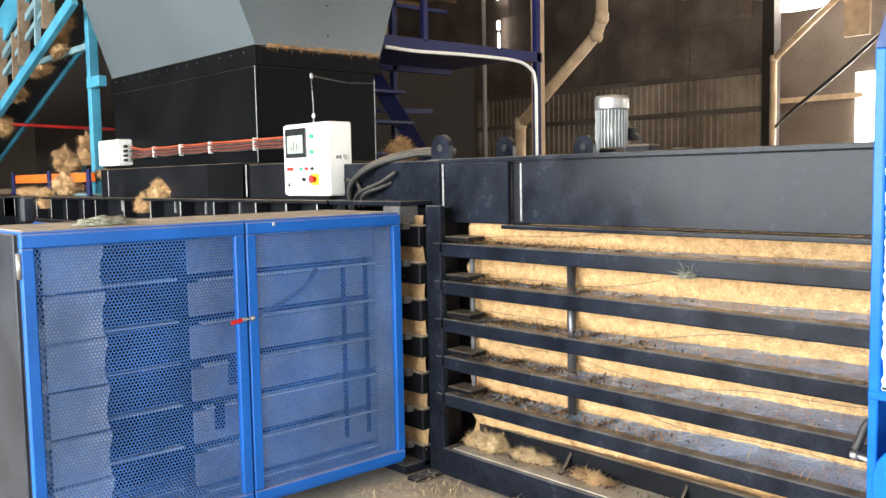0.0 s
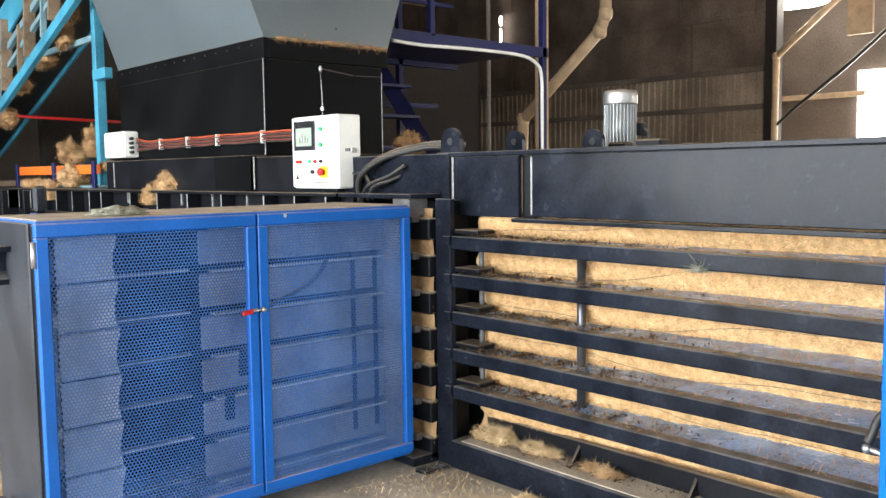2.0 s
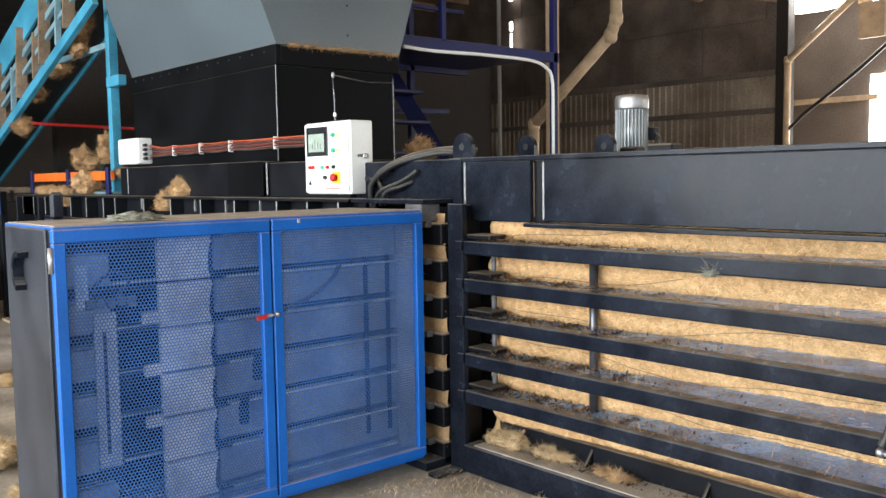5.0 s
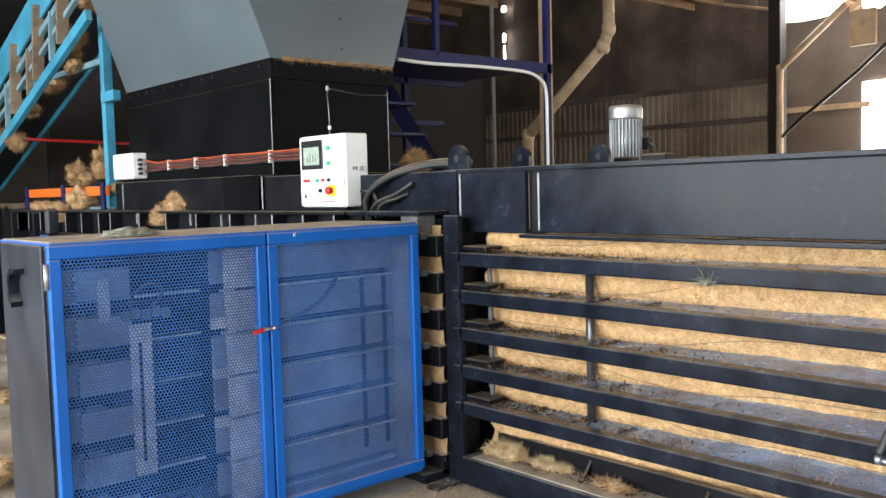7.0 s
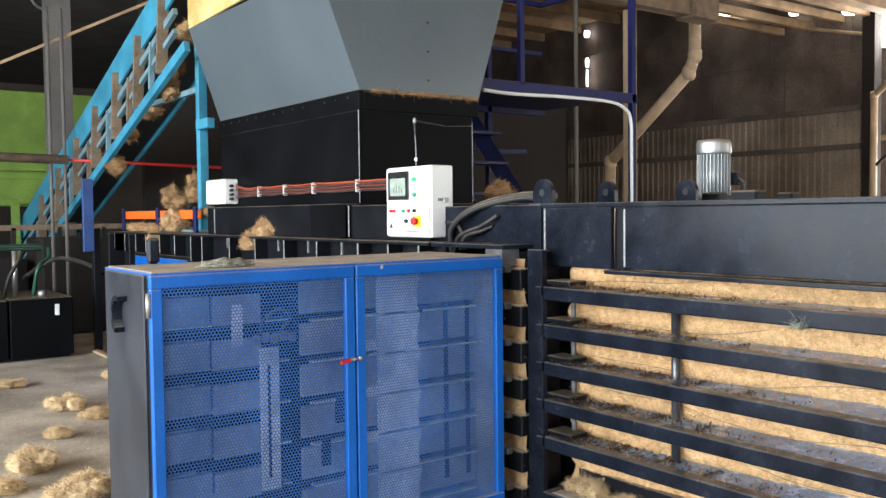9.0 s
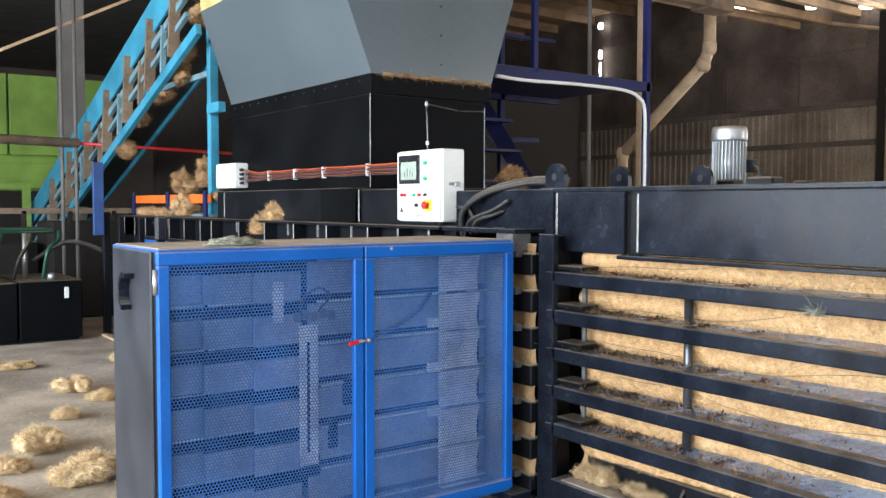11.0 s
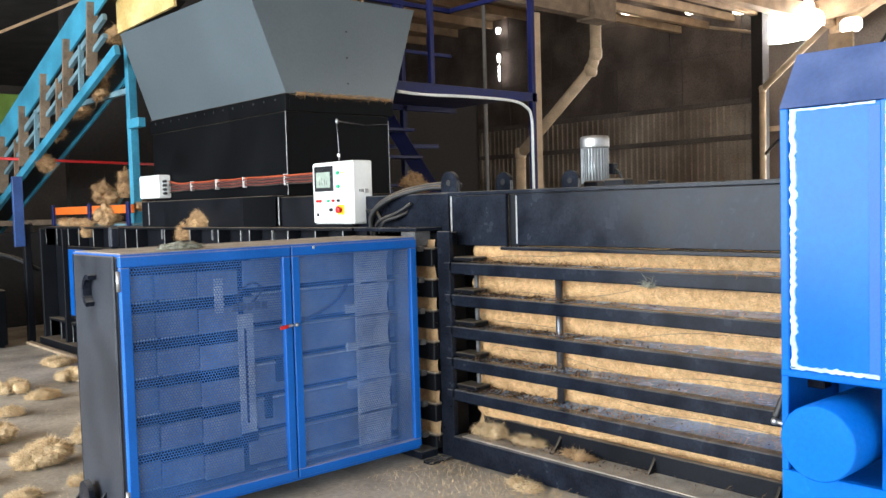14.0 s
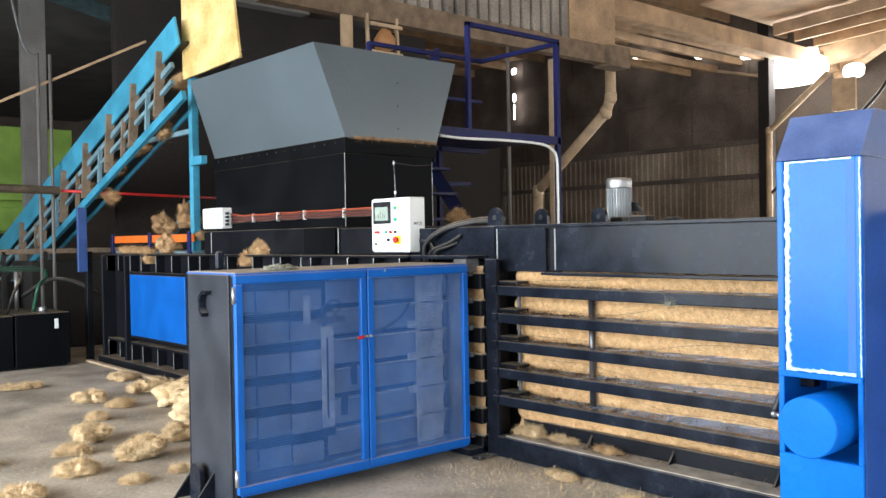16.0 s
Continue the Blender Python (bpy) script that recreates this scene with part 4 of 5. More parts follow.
def hoses():
    for i, pts in enumerate((
        [(3.90, 4.55, 1.40), (3.86, 4.50, 1.55), (3.88, 4.30, 1.66), (3.97, 4.05, 1.715), (4.06, 3.91, 1.715)],
        [(3.93, 4.60, 1.40), (3.90, 4.52, 1.58), (3.94, 4.30, 1.69), (4.05, 4.05, 1.74), (4.12, 3.86, 1.73)],
        [(3.86, 4.48, 1.40), (3.84, 4.40, 1.50), (3.86, 4.22, 1.56), (3.90, 4.12, 1.62)],
        [(3.86, 4.42, 1.42), (3.85, 4.35, 1.50), (3.87, 4.24, 1.53), (3.92, 4.18, 1.56)],
        [(3.93, 4.58, 1.58), (3.90, 4.50, 1.57), (3.88, 4.42, 1.50), (3.88, 4.40, 1.42)],
    )):
        solid("hydraulic_hose", tube(curve(pts), 0.017 if i < 2 else 0.011), M_RUBBER, "dusty black hydraulic hose bent beside the cabinet", "hose", "hydraulic hoses", smooth=True)


hoses()


def electric_motor():
    m = thing("electric_motor", "silver upright electric motor with cooling fins", "motor", (5.2, 3.6, 1.675))
    x, y, z = 5.2, 3.6, 1.69
    part("flange", lathe([(0.125, 0), (0.125, 0.02), (0.08, 0.03)], 24, "z", (x, y, z - 0.01)), M_BLACK, m, smooth=True)
    part("drum", lathe([(0.082, 0.02), (0.082, 0.29)], 28, "z", (x, y, z)), M_ALU, m, smooth=True)
    for k in range(28):
        a = 2 * math.pi * k / 28
        mm = Matrix.Translation((x, y, z)) @ Matrix.Rotation(a, 4, "Z")
        part("fin", block(0.080, -0.0028, 0.035, 0.100, 0.0028, 0.288, 0.001, mm), M_ALU, m)
    part("fan_cover", lathe([(0.101, 0.29), (0.104, 0.297), (0.104, 0.355), (0.096, 0.374), (0.05, 0.38)], 28, "z", (x, y, z)), M_CHROME, m, "bright fan cover", True)
    part("terminal_box", block(x + 0.05, y - 0.125, z + 0.10, x + 0.11, y - 0.075, z + 0.18, 0.006), M_BLACK, m)
    part("motor_cable", tube(curve([(x + 0.08, y - 0.12, z + 0.14), (x + 0.08, y - 0.16, z + 0.10), (x + 0.09, y - 0.17, z - 0.01)]), 0.009, 6), M_RUBBER, m, smooth=True)
    return m


electric_motor()


def mount_blocks():
    for x, y, w in ((4.9, 3.35, 0.12), (5.4, 3.2, 0.10), (4.6, 2.9, 0.16)):
        solid("pump_bracket", block(x, y, 1.675, x + 0.1, y + w, 1.74, 0.01), M_BLACK, "dark dusty bracket on the roof plate", "bracket", "roof brackets")


mount_blocks()


# ---- blue end housing ----
def end_housing():
    h = thing("end_housing", "tall glossy blue steel housing with a round cylinder end", "machine housing", (3.9, 1.1, 0))
    x0, y0, y1 = 3.61, 0.955, 1.385
    part("lower_face", block(x0, y0, 0.0, x0 + 0.02, y1, 0.46, 0.004), M_HOUSING, h)
    part("face_left", block(x0, y1 - 0.03, 0.46, x0 + 0.02, y1, 0.86, 0.004), M_HOUSING, h)
    part("face_right", block(x0, y0, 0.46, x0 + 0.02, y0 + 0.025, 0.86, 0.004), M_HOUSING, h)
    part("upper_face", block(x0 + 0.015, y0 + 0.03, 0.88, x0 + 0.03, y1 - 0.035, 1.96, 0.003), M_HOUSING, h, "recessed bright blue face")
    part("edge_strip", block(x0, y1 - 0.035, 0.86, x0 + 0.03, y1, 1.962, 0.005), M_HOUSING, h)
    part("edge_strip", block(x0, y0, 0.86, x0 + 0.03, y0 + 0.03, 1.962, 0.005), M_HOUSING, h)
    part("cross_strip", block(x0 - 0.004, y0, 0.855, x0 + 0.03, y1, 0.885, 0.005), M_HOUSING, h)
    rng = random.Random(17)

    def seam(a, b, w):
        """A ragged pale blue strip from a to b on the face."""
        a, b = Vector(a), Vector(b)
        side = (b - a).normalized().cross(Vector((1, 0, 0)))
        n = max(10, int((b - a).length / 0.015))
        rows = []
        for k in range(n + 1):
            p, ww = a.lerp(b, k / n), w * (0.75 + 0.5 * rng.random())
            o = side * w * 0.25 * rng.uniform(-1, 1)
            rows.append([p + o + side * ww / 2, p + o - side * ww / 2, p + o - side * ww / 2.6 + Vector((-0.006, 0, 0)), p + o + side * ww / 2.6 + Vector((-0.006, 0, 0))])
        part("pale_seam", loft(bmesh.new(), rows), M_SEAM, h, "pale ragged seam")
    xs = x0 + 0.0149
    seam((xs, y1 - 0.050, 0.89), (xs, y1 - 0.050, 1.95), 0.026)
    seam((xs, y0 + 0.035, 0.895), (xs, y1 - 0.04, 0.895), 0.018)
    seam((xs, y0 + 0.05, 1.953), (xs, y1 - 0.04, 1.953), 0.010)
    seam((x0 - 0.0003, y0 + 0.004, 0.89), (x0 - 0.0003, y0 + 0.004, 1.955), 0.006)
    # Flat strip in darker blue: the fold's shade is put into its colour.
    part("groove_shade", block(x0 + 0.012, y0 + 0.031, 0.905, x0 + 0.0145, y0 + 0.075, 1.94, 0.001), M_BLUE, h, "darker blue strip for a fold's shade")
    bm = bmesh.new()
    loft(bm, [[(x0, y0, 1.963), (x0 + 0.16, y0, 2.20), (4.6, y0, 2.20), (4.6, y0, 1.963)], [(x0, y1, 1.963), (x0 + 0.16, y1, 2.20), (4.6, y1, 2.20), (4.6, y1, 1.963)]])
    # Cap and side plate: shade and sky sheen put into a duller blue.
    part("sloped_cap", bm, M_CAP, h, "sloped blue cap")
    part("side_plate", block(x0 + 0.0305, y0, 0.0, 4.6, y0 + 0.012, 1.96, 0.003), M_CAP, h, "blue side plate with shade in its colour")
    part("switch_box", block(4.30, y0 - 0.09, 1.00, 4.55, y0 - 0.001, 1.42, 0.006), M_INK, h, "black switch box")
    part("far_side_plate", block(x0 + 0.031, y1 - 0.012, 0.0, 4.6, y1, 1.96, 0.003), M_HOUSING, h)
    part("inner_wall", block(4.1, y0 + 0.02, 0.4, 4.12, y1 - 0.02, 1.9, 0.003), M_HOUSING, h)
    part("opening_floor", block(x0 + 0.021, y0 + 0.02, 0.445, 4.1, y1 - 0.02, 0.46, 0.003), M_HOUSING, h)
    part("cylinder_end", lathe([(0.143, 0.0), (0.150, 0.008), (0.150, 0.62)], 40, "x", (3.43, 1.15, 0.645)), M_HOUSING, h, "blue round cylinder end", True)
    part("rear_body", block(4.0, 0.2, 0.0, 5.6, y0 - 0.002, 1.7, 0.006), M_HOUSING, h)
    v = part("bleed_valve", tube([(3.70, 1.386, 0.62), (3.70, 1.47, 0.635)], 0.011), M_CHROME, h, "small brass bleed valve", True)
    part("valve_tip", lathe([(0.016, 0), (0.016, 0.02), (0.01, 0.025)], 10, "y", (3.70, 1.45, 0.632)), M_CHROME, v, smooth=True)
    part("hose_piece", tube(curve([(3.72, 1.386, 0.78), (3.72, 1.43, 0.74), (3.71, 1.45, 0.68), (3.70, 1.46, 0.65)]), 0.016), M_RUBBER, h, smooth=True)
    part("green_fitting", lathe([(0.014, 0), (0.014, 0.05)], 10, "y", (3.75, 1.386, 0.93)), M_GREEN, h, "green fitting", True)
    return h


M_SEAM = mat("glossy_pale_seam", (0.45, 0.66, 0.85), 0.15, 0.0, 0.3, 12, 60, 0.2)
end_housing()


# ---- platform, stairs and pipes behind the press ----
def platform():
    p = thing("service_platform", "navy steel service platform with guard rail", "platform", (6.3, 6.4, 1.66))
    y, z = 6.04, 2.745
    part("edge_beam", block(5.32, y, z - 0.065, 7.32, y + 0.05, z + 0.03, 0.004), M_NAVY, p)
    part("end_beam", block(5.30, y + 0.05, z - 0.065, 5.36, y + 1.3, z + 0.03, 0.004), M_NAVY, p)
    part("deck", block(5.34, y + 0.05, z - 0.005, 7.32, y + 1.3, z + 0.025, 0.004), M_NAVY, p)
    part("far_beam", block(5.32, y + 1.3, z - 0.065, 7.32, y + 1.35, z + 0.03, 0.004), M_NAVY, p)
    part("rail_post", block(7.24, y, 1.0, 7.30, y + 0.06, 3.90, 0.004), M_NAVY, p)
    part("rail_post", block(5.80, y, z, 5.85, y + 0.05, 3.93, 0.004), M_NAVY, p)
    part("rail_post", block(6.5, y + 1.3, 1.0, 6.56, y + 1.36, 3.95, 0.004), M_NAVY, p)
    part("rail_post", block(5.45, y + 1.3, z, 5.5, y + 1.35, 3.9, 0.004), M_NAVY, p)
    part("hand_rail", block(5.80, y, 3.88, 7.30, y + 0.05, 3.93, 0.004), M_NAVY, p)
    part("hand_rail", bar((7.27, y, 3.88), (7.27, y + 1.35, 3.88), 0.05, 0.05), M_NAVY, p)
    part("hand_rail", bar((5.47, y + 1.32, 3.88), (7.27, y + 1.32, 3.88), 0.05, 0.05), M_NAVY, p)
    part("mid_rail", bar((6.5, y + 1.32, 3.35), (7.27, y + 1.32, 3.35), 0.04, 0.04), M_NAVY, p)
    part("brace", bar((6.0, y + 1.33, z), (6.5, y + 1.33, 3.85), 0.05, 0.12), M_NAVY, p)
    part("brace", bar((5.42, y + 1.33, z), (5.62, y + 1.33, 3.6), 0.04, 0.10), M_NAVY, p)
    cable = [(5.36, y - 0.012, z - 0.075), (5.7, y - 0.014, z - 0.085), (6.3, y - 0.014, z - 0.07), (6.9, y - 0.014, z - 0.075), (7.12, y - 0.014, z - 0.13), (7.20, y - 0.014, z - 0.24), (7.21, y - 0.014, z - 0.6), (7.21, y - 0.014, 1.1)]
    part("white_conduit", tube(curve(cable, 5), 0.016), M_WHITE, p, "white plastic conduit", True)
    part("stringer", bar((6.0, y + 0.4, 1.1), (5.45, y + 1.2, 2.6), 0.05, 0.16), M_NAVY, p)
    part("stringer", bar((6.9, y + 0.6, 1.0), (6.2, y + 1.25, 2.62), 0.05, 0.16), M_NAVY, p)
    part("cross_stay", bar((5.45, y + 1.28, 2.25), (7.0, y + 1.28, 2.28), 0.04, 0.05), M_NAVY, p)
    for i in range(4):
        part("tread", block(5.6, y + 0.5 + 0.12 * i, 1.5 + 0.3 * i, 6.3, y + 0.72 + 0.12 * i, 1.53 + 0.3 * i, 0.004), M_NAVY, p)
    return p


platform()
solid("coir_sack", lathe([(0.10, 0), (0.24, 0.05), (0.27, 0.16), (0.22, 0.3), (0.10, 0.37)], 20, "z", (5.62, 6.75, 2.77)), M_SACK, "tan rounded sack on the platform deck", "sack", smooth=True)


def downpipe(name, pts, r, label):
    d = thing(name, label, "pipe", pts[-1])
    for a, b in zip(pts, pts[1:]):
        part("pipe_run", tube([a, b], r, 12), M_PIPE, d, smooth=True)
    for p in pts[1:-1]:
        part("elbow", lathe([(r * 0.8, -r * 1.2), (r * 1.15, -r * 0.6), (r * 1.15, r * 0.6), (r * 0.8, r * 1.2)], 12, "z", p), M_PIPE, d, smooth=True)
    return d


downpipe("downpipe", [(14, 10.49, 8.0), (14, 10.49, 4.45), (14, 10.62, 4.15), (14, 12.55, 2.62), (14, 12.62, 0.0)], 0.11, "bent dusty cream downpipe")
downpipe("downpipe", [(22.2, 9.75, 5.75), (22.2, 11.42, 4.40), (22.2, 11.44, 0.0)], 0.085, "bent yellowed downpipe by the corner column")
solid("slack_cable", tube(curve([(22.45, 11.6, 2.6), (21.5, 10.6, 3.0), (21, 9.6, 3.5), (20.6, 8.6, 4.1), (20.3, 7.6, 4.9), (20.2, 6.9, 6.2), (20.2, 6.8, 8.05)]), 0.042), M_INK, "slack black cable by the far wall", "cable", smooth=True)
solid("slack_cable", tube(curve([(far + 0.01, 17.0, 7.45), (far + 0.01, 15.2, 6.95), (far + 0.01, 13.4, 6.42), (far + 0.01, 11.85, 6.0)]), 0.05), M_PIPE, "pale cable strung along the sooty wall", "cable", smooth=True)


def hung_frame():
    f = thing("hung_frame", "small wooden frame with a brown bag hung from the beam", "frame", (7.16, 9.2, 4.28))
    for a, b in (((6.87, 9.2, 4.28), (7.45, 9.2, 4.28)), ((6.87, 9.2, 4.68), (7.45, 9.2, 4.68))):
        part("frame_rail", bar(a, b, 0.04, 0.05), M_PIPE, f)
    for x in (6.89, 7.43):
        part("frame_stile", bar((x, 9.28, 4.26), (x, 9.31, 4.84), 0.04, 0.05), M_PIPE, f)
    part("bag", lathe([(0.06, 0), (0.15, 0.05), (0.16, 0.18), (0.08, 0.30), (0.03, 0.34)], 14, "z", (7.14, 9.22, 4.30)), M_SACK, f, "brown bag", True)
    return f


structure("chain_1", tube(curve([(2.95, 13.0, 7.0), (3.1, 13.0, 5.6), (3.3, 13.0, 4.6), (3.5, 13.0, 4.40)]), 0.02, 6), M_CLAMP, "hanging chain")
hung_frame()
structure("post_2", block(6.46, 9.3, 3.0, 6.64, 9.36, 4.77), M_PIPE, "pale short post under the beam")
structure("post_3", tube([(9.88, 9.42, 0), (9.88, 9.42, 4.78)], 0.03, 8), M_CONC, "thin upright pole", True)


# ---- roof timbers and daylight gaps ----
def timber(name, a, b, w, h, m, label):
    return structure(name, bar(a, b, w, h), m, label)


timber("beam_1", (5.2, 9.4, 4.93), (12.4, 9.4, 4.93), 0.2, 0.33, M_SLAT, "dirty brown edge beam")
structure("clad_wall", corrugated(0, 6.2, 5.08, 8.0, 0, 0.25, 0.09), M_ZINC, "brown corrugated cladding above the beam")
bpy.data.objects["clad_wall"].matrix_world = pose(5.2, 9.34, 0, 0, 0, -90)
structure("beam_pier", block(12.35, 9.2, 4.72, 12.95, 9.6, 5.1), M_SLAT, "brown beam end")
structure("clad_board", block(11.4, 9.36, 5.1, 12.7, 9.44, 8.0), M_WOOD, "brown timber board above the beam")
structure("post_1", block(10.97, 9.4, 0, 11.17, 9.5, 4.7), M_PIPE, "pale timber post under the beam")
for k, (yy, zz) in enumerate(((10.95, 6.5), (11.7, 6.50), (12.5, 6.50), (13.3, 6.42), (14.2, 6.45))):
    timber("purlin_%d" % (k + 1), (12.5, yy, zz), (26, yy, zz), (0.34 if k == 0 else 0.16), (0.42 if k == 0 else 0.2), M_WOOD, "brown timber purlin")
timber("rafter_1", (24.3, 11.0, 6.6), (24.3, -6, 8.2), 0.35, 0.5, M_WOOD, "brown timber rafter")
for k in range(5):
    timber("board_%d" % (k + 1), (21.0 + 1.1 * k, 10.6, 6.85), (21.0 + 1.1 * k, -6, 7.9), 0.12, 0.3, M_WOOD, "brown roof batten")
structure("roof_boards", bar((22.5, 10.9, 7.1), (22.5, -7, 8.0), 9.0, 0.05), M_WOOD, "warm brown roof boards")
timber("rafter_2", (25.5, 11.0, 6.3), (20.0, 4.0, 7.8), 0.3, 0.4, M_WOOD, "brown timber brace")
def daylight_gap(x, y, z, w, h, m, label):
    """An uneven rounded gap that shows the bright sky."""
    bm = bmesh.new()
    ring = [(math.cos(2 * math.pi * k / 24), math.sin(2 * math.pi * k / 24)) for k in range(24)]
    ring = [(math.copysign(abs(u) ** 0.7, u) * w / 2, math.copysign(abs(v) ** 0.7, v) * h / 2) for u, v in ring]
    loft(bm, [[(x + d, y + u, z + v) for u, v in ring] for d in (0.0, 0.04)])
    return structure("window_1", bm, m, label)


for x, y, z, w, h in ((23.2, 11.22, 6.12, 2.0, 0.85), (23.2, 11.0, 6.56, 1.0, 0.32), (23.0, 9.45, 5.85, 0.55, 0.38)):
    daylight_gap(x, y, z, w, h, M_SKY, "gap under the roof with glaring daylight")
for y, z, w, h in ((11.95, 6.62, 0.75, 0.26), (13.55, 6.84, 0.5, 0.16), (15.75, 7.24, 0.55, 0.22), (16.6, 7.3, 0.3, 0.1)):
    daylight_gap(far - 0.3, y, z, w, h, M_SLIT, "narrow daylight gap under the roof")
structure("window_3", block(25.93, 7.0, 0.5, 25.98, 10.95, 4.25, 0.02), M_SKY, "open doorway with glaring daylight")
for z, w, h in ((7.57, 0.2, 0.22), (6.62, 0.12, 0.3), (6.1, 0.05, 0.55)):
    daylight_gap(far - 0.25, 21.3, z, w, h, M_SKY, "small daylight hole in the wall")
structure("hanging_board", block(22.4, 9.15, 4.75, 22.5, 9.75, 5.6), M_PIPE, "pale hanging board")


# ---- conveyor and feed side ----
CX = 3.85


def conveyor():
    c = thing("belt_conveyor", "light blue inclined belt conveyor with straw-clogged side lattice", "conveyor", (4.2, 12, 0))
    def p(y, h, x=CX):
        return (x, y, 2.61 + (12.81 - y) * 0.3416 + h)
    part("side_board", bar(p(8.95, 0.17), p(17.0, 0.17), 0.03, 0.36), M_CYAN, c, "light blue side board")
    part("far_side_board", bar(p(9.7, 0.17, CX + 0.9), p(17.0, 0.17, CX + 0.9), 0.03, 0.36), M_CYAN, c)
    part("belt", bar(p(8.95, 0.05, CX + 0.45), p(17.0, 0.05, CX + 0.45), 0.84, 0.03), M_RUBBER, c)
    part("mid_chord", bar(p(9.1, -0.16), p(17.0, -0.16), 0.05, 0.07), M_TEAL, c)
    part("mid_chord", bar(p(9.1, -0.36), p(17.0, -0.36), 0.05, 0.05), M_TEAL, c)
    part("lower_chord", bar(p(8.8, -0.66), p(17.0, -0.66), 0.06, 0.11), M_CYAN, c)
    for k, y in enumerate((9.35, 10.15, 11.0, 11.9, 12.85, 13.9, 15.0)):
        part("slat_post", bar(p(y, 0.12, CX - 0.03), p(y + 0.12, -0.62, CX - 0.03), 0.12, 0.03), M_SLAT, c, "dusty wooden slat")
        part("slat_short", bar(p(y + 0.42, -0.14, CX - 0.02), p(y + 0.48, -0.62, CX - 0.02), 0.06, 0.03), M_SLAT if k % 2 else M_TEAL, c)
    part("leg", block(4.06, 9.06, 1.46, 4.15, 9.15, 3.6, 0.004), M_CYAN, c, "light blue upright")
    part("leg_arm", block(4.02, 8.75, 2.52, 4.10, 9.06, 2.62, 0.004), M_CYAN, c)
    part("leg", block(4.7, 9.06, 1.46, 4.79, 9.15, 3.6, 0.004), M_TEAL, c)
    part("leg", block(4.0, 15.6, 0.0, 4.09, 15.7, 1.2, 0.004), M_CYAN, c)
    part("brace", bar((4.3, 9.6, 2.1), (4.3, 10.5, 1.5), 0.06, 0.08), M_CYAN, c)
    part("cross_tie", bar((4.1, 9.1, 2.95), (4.1, 12.0, 2.95), 0.05, 0.06), M_TEAL, c)
    part("chute_board", loft(bmesh.new(), [[(4.0, 9.15, 3.56), (4.0, 7.74, 3.60), (4.0, 7.95, 4.75), (4.0, 9.15, 4.75)], [(4.03, 9.15, 3.56), (4.03, 7.74, 3.60), (4.03, 7.95, 4.75), (4.03, 9.15, 4.75)]]), M_PLY, c, "yellow plywood chute board")
    return c


conveyor()


def feed_tray():
    t = thing("feed_tray", "orange railed tray on blue posts with loose coir", "tray", (4.1, 10.2, 1.46))
    part("rail", block(4.0, 9.0, 1.605, 4.04, 11.5, 1.70, 0.004), M_ORANGE, t)
    part("tray_floor", block(4.02, 9.0, 1.464, 4.9, 11.5, 1.49, 0.004), M_TEAL, t)
    for y in (9.0, 10.15, 11.42):
        part("post", block(3.97, y, 1.464, 4.0, y + 0.07, 1.73, 0.004), M_NAVY, t)
    return t


feed_tray()
solid("marker_plate", block(3.48, 11.36, 1.22, 3.60, 11.42, 2.10, 0.004), M_CAP, "upright blue plate beside the press", "plate")
solid("plate_stand", block(3.60, 11.40, 0.0, 3.68, 11.5, 1.5, 0.004), M_BLACK, "black upright stand behind the blue plate", "stand")

solid("long_bar", tube([(-1.5, 12.3, 2.47), (3.55, 12.3, 2.38)], 0.06, 10), M_SLAT, "long dusty brown bar across the hall", "bar", smooth=True)
solid("red_rod", tube([(3.5, 12.3, 2.38), (6.4, 12.3, 2.30)], 0.02, 8), M_RED, "thin red rod with coir hanging on it", "rod", smooth=True)
structure("column_1", block(4.14, 16.0, 0, 4.56, 16.15, 8.0), M_CONC, "grey concrete column")
structure("column_2", block(9.5, 20.0, 0, 10.0, 20.5, 8.0), M_CONC, "grey concrete column")
# Near-black screen added for the deep shade behind the stairs.
structure("shade_screen", block(5.25, 9.55, 0, 9.84, 9.6, 3.25), M_PART, "added near-black screen for the deep shade behind the platform stairs")
# Near-black backdrop added in place of shaded clutter behind the press.
structure("shade_backdrop", block(5.3, 14.6, 0, 12.5, 14.8, 6.2), M_PART, "added near-black backdrop for the dark clutter behind the press")
structure("mezzanine_beam", bar((-4, 14.2, 6.35), (9, 14.2, 6.35), 0.3, 0.5), M_CONC, "grey mezzanine beam")
structure("blue_beam", bar((2.6, 15.2, 6.5), (8.3, 19.2, 6.6), 0.25, 0.4), M_TEAL, "dusty blue-grey steel beam")
structure("mezzanine_slab", block(-8, 14.5, 6.6, 12, 36, 6.8), M_CONC, "dark slab over the feed side")
for x in (3.50, 3.68):
    structure("conduit_1", tube([(x, 13.0, 0), (x, 13.0, 4.47)], 0.025, 8), M_CONC, "thin upright conduit", True)
structure("sloping_rail", bar((1.5, 13.05, 2.92), (5.2, 13.05, 4.88), 0.03, 0.04), M_WOOD, "dusty sloping rail")


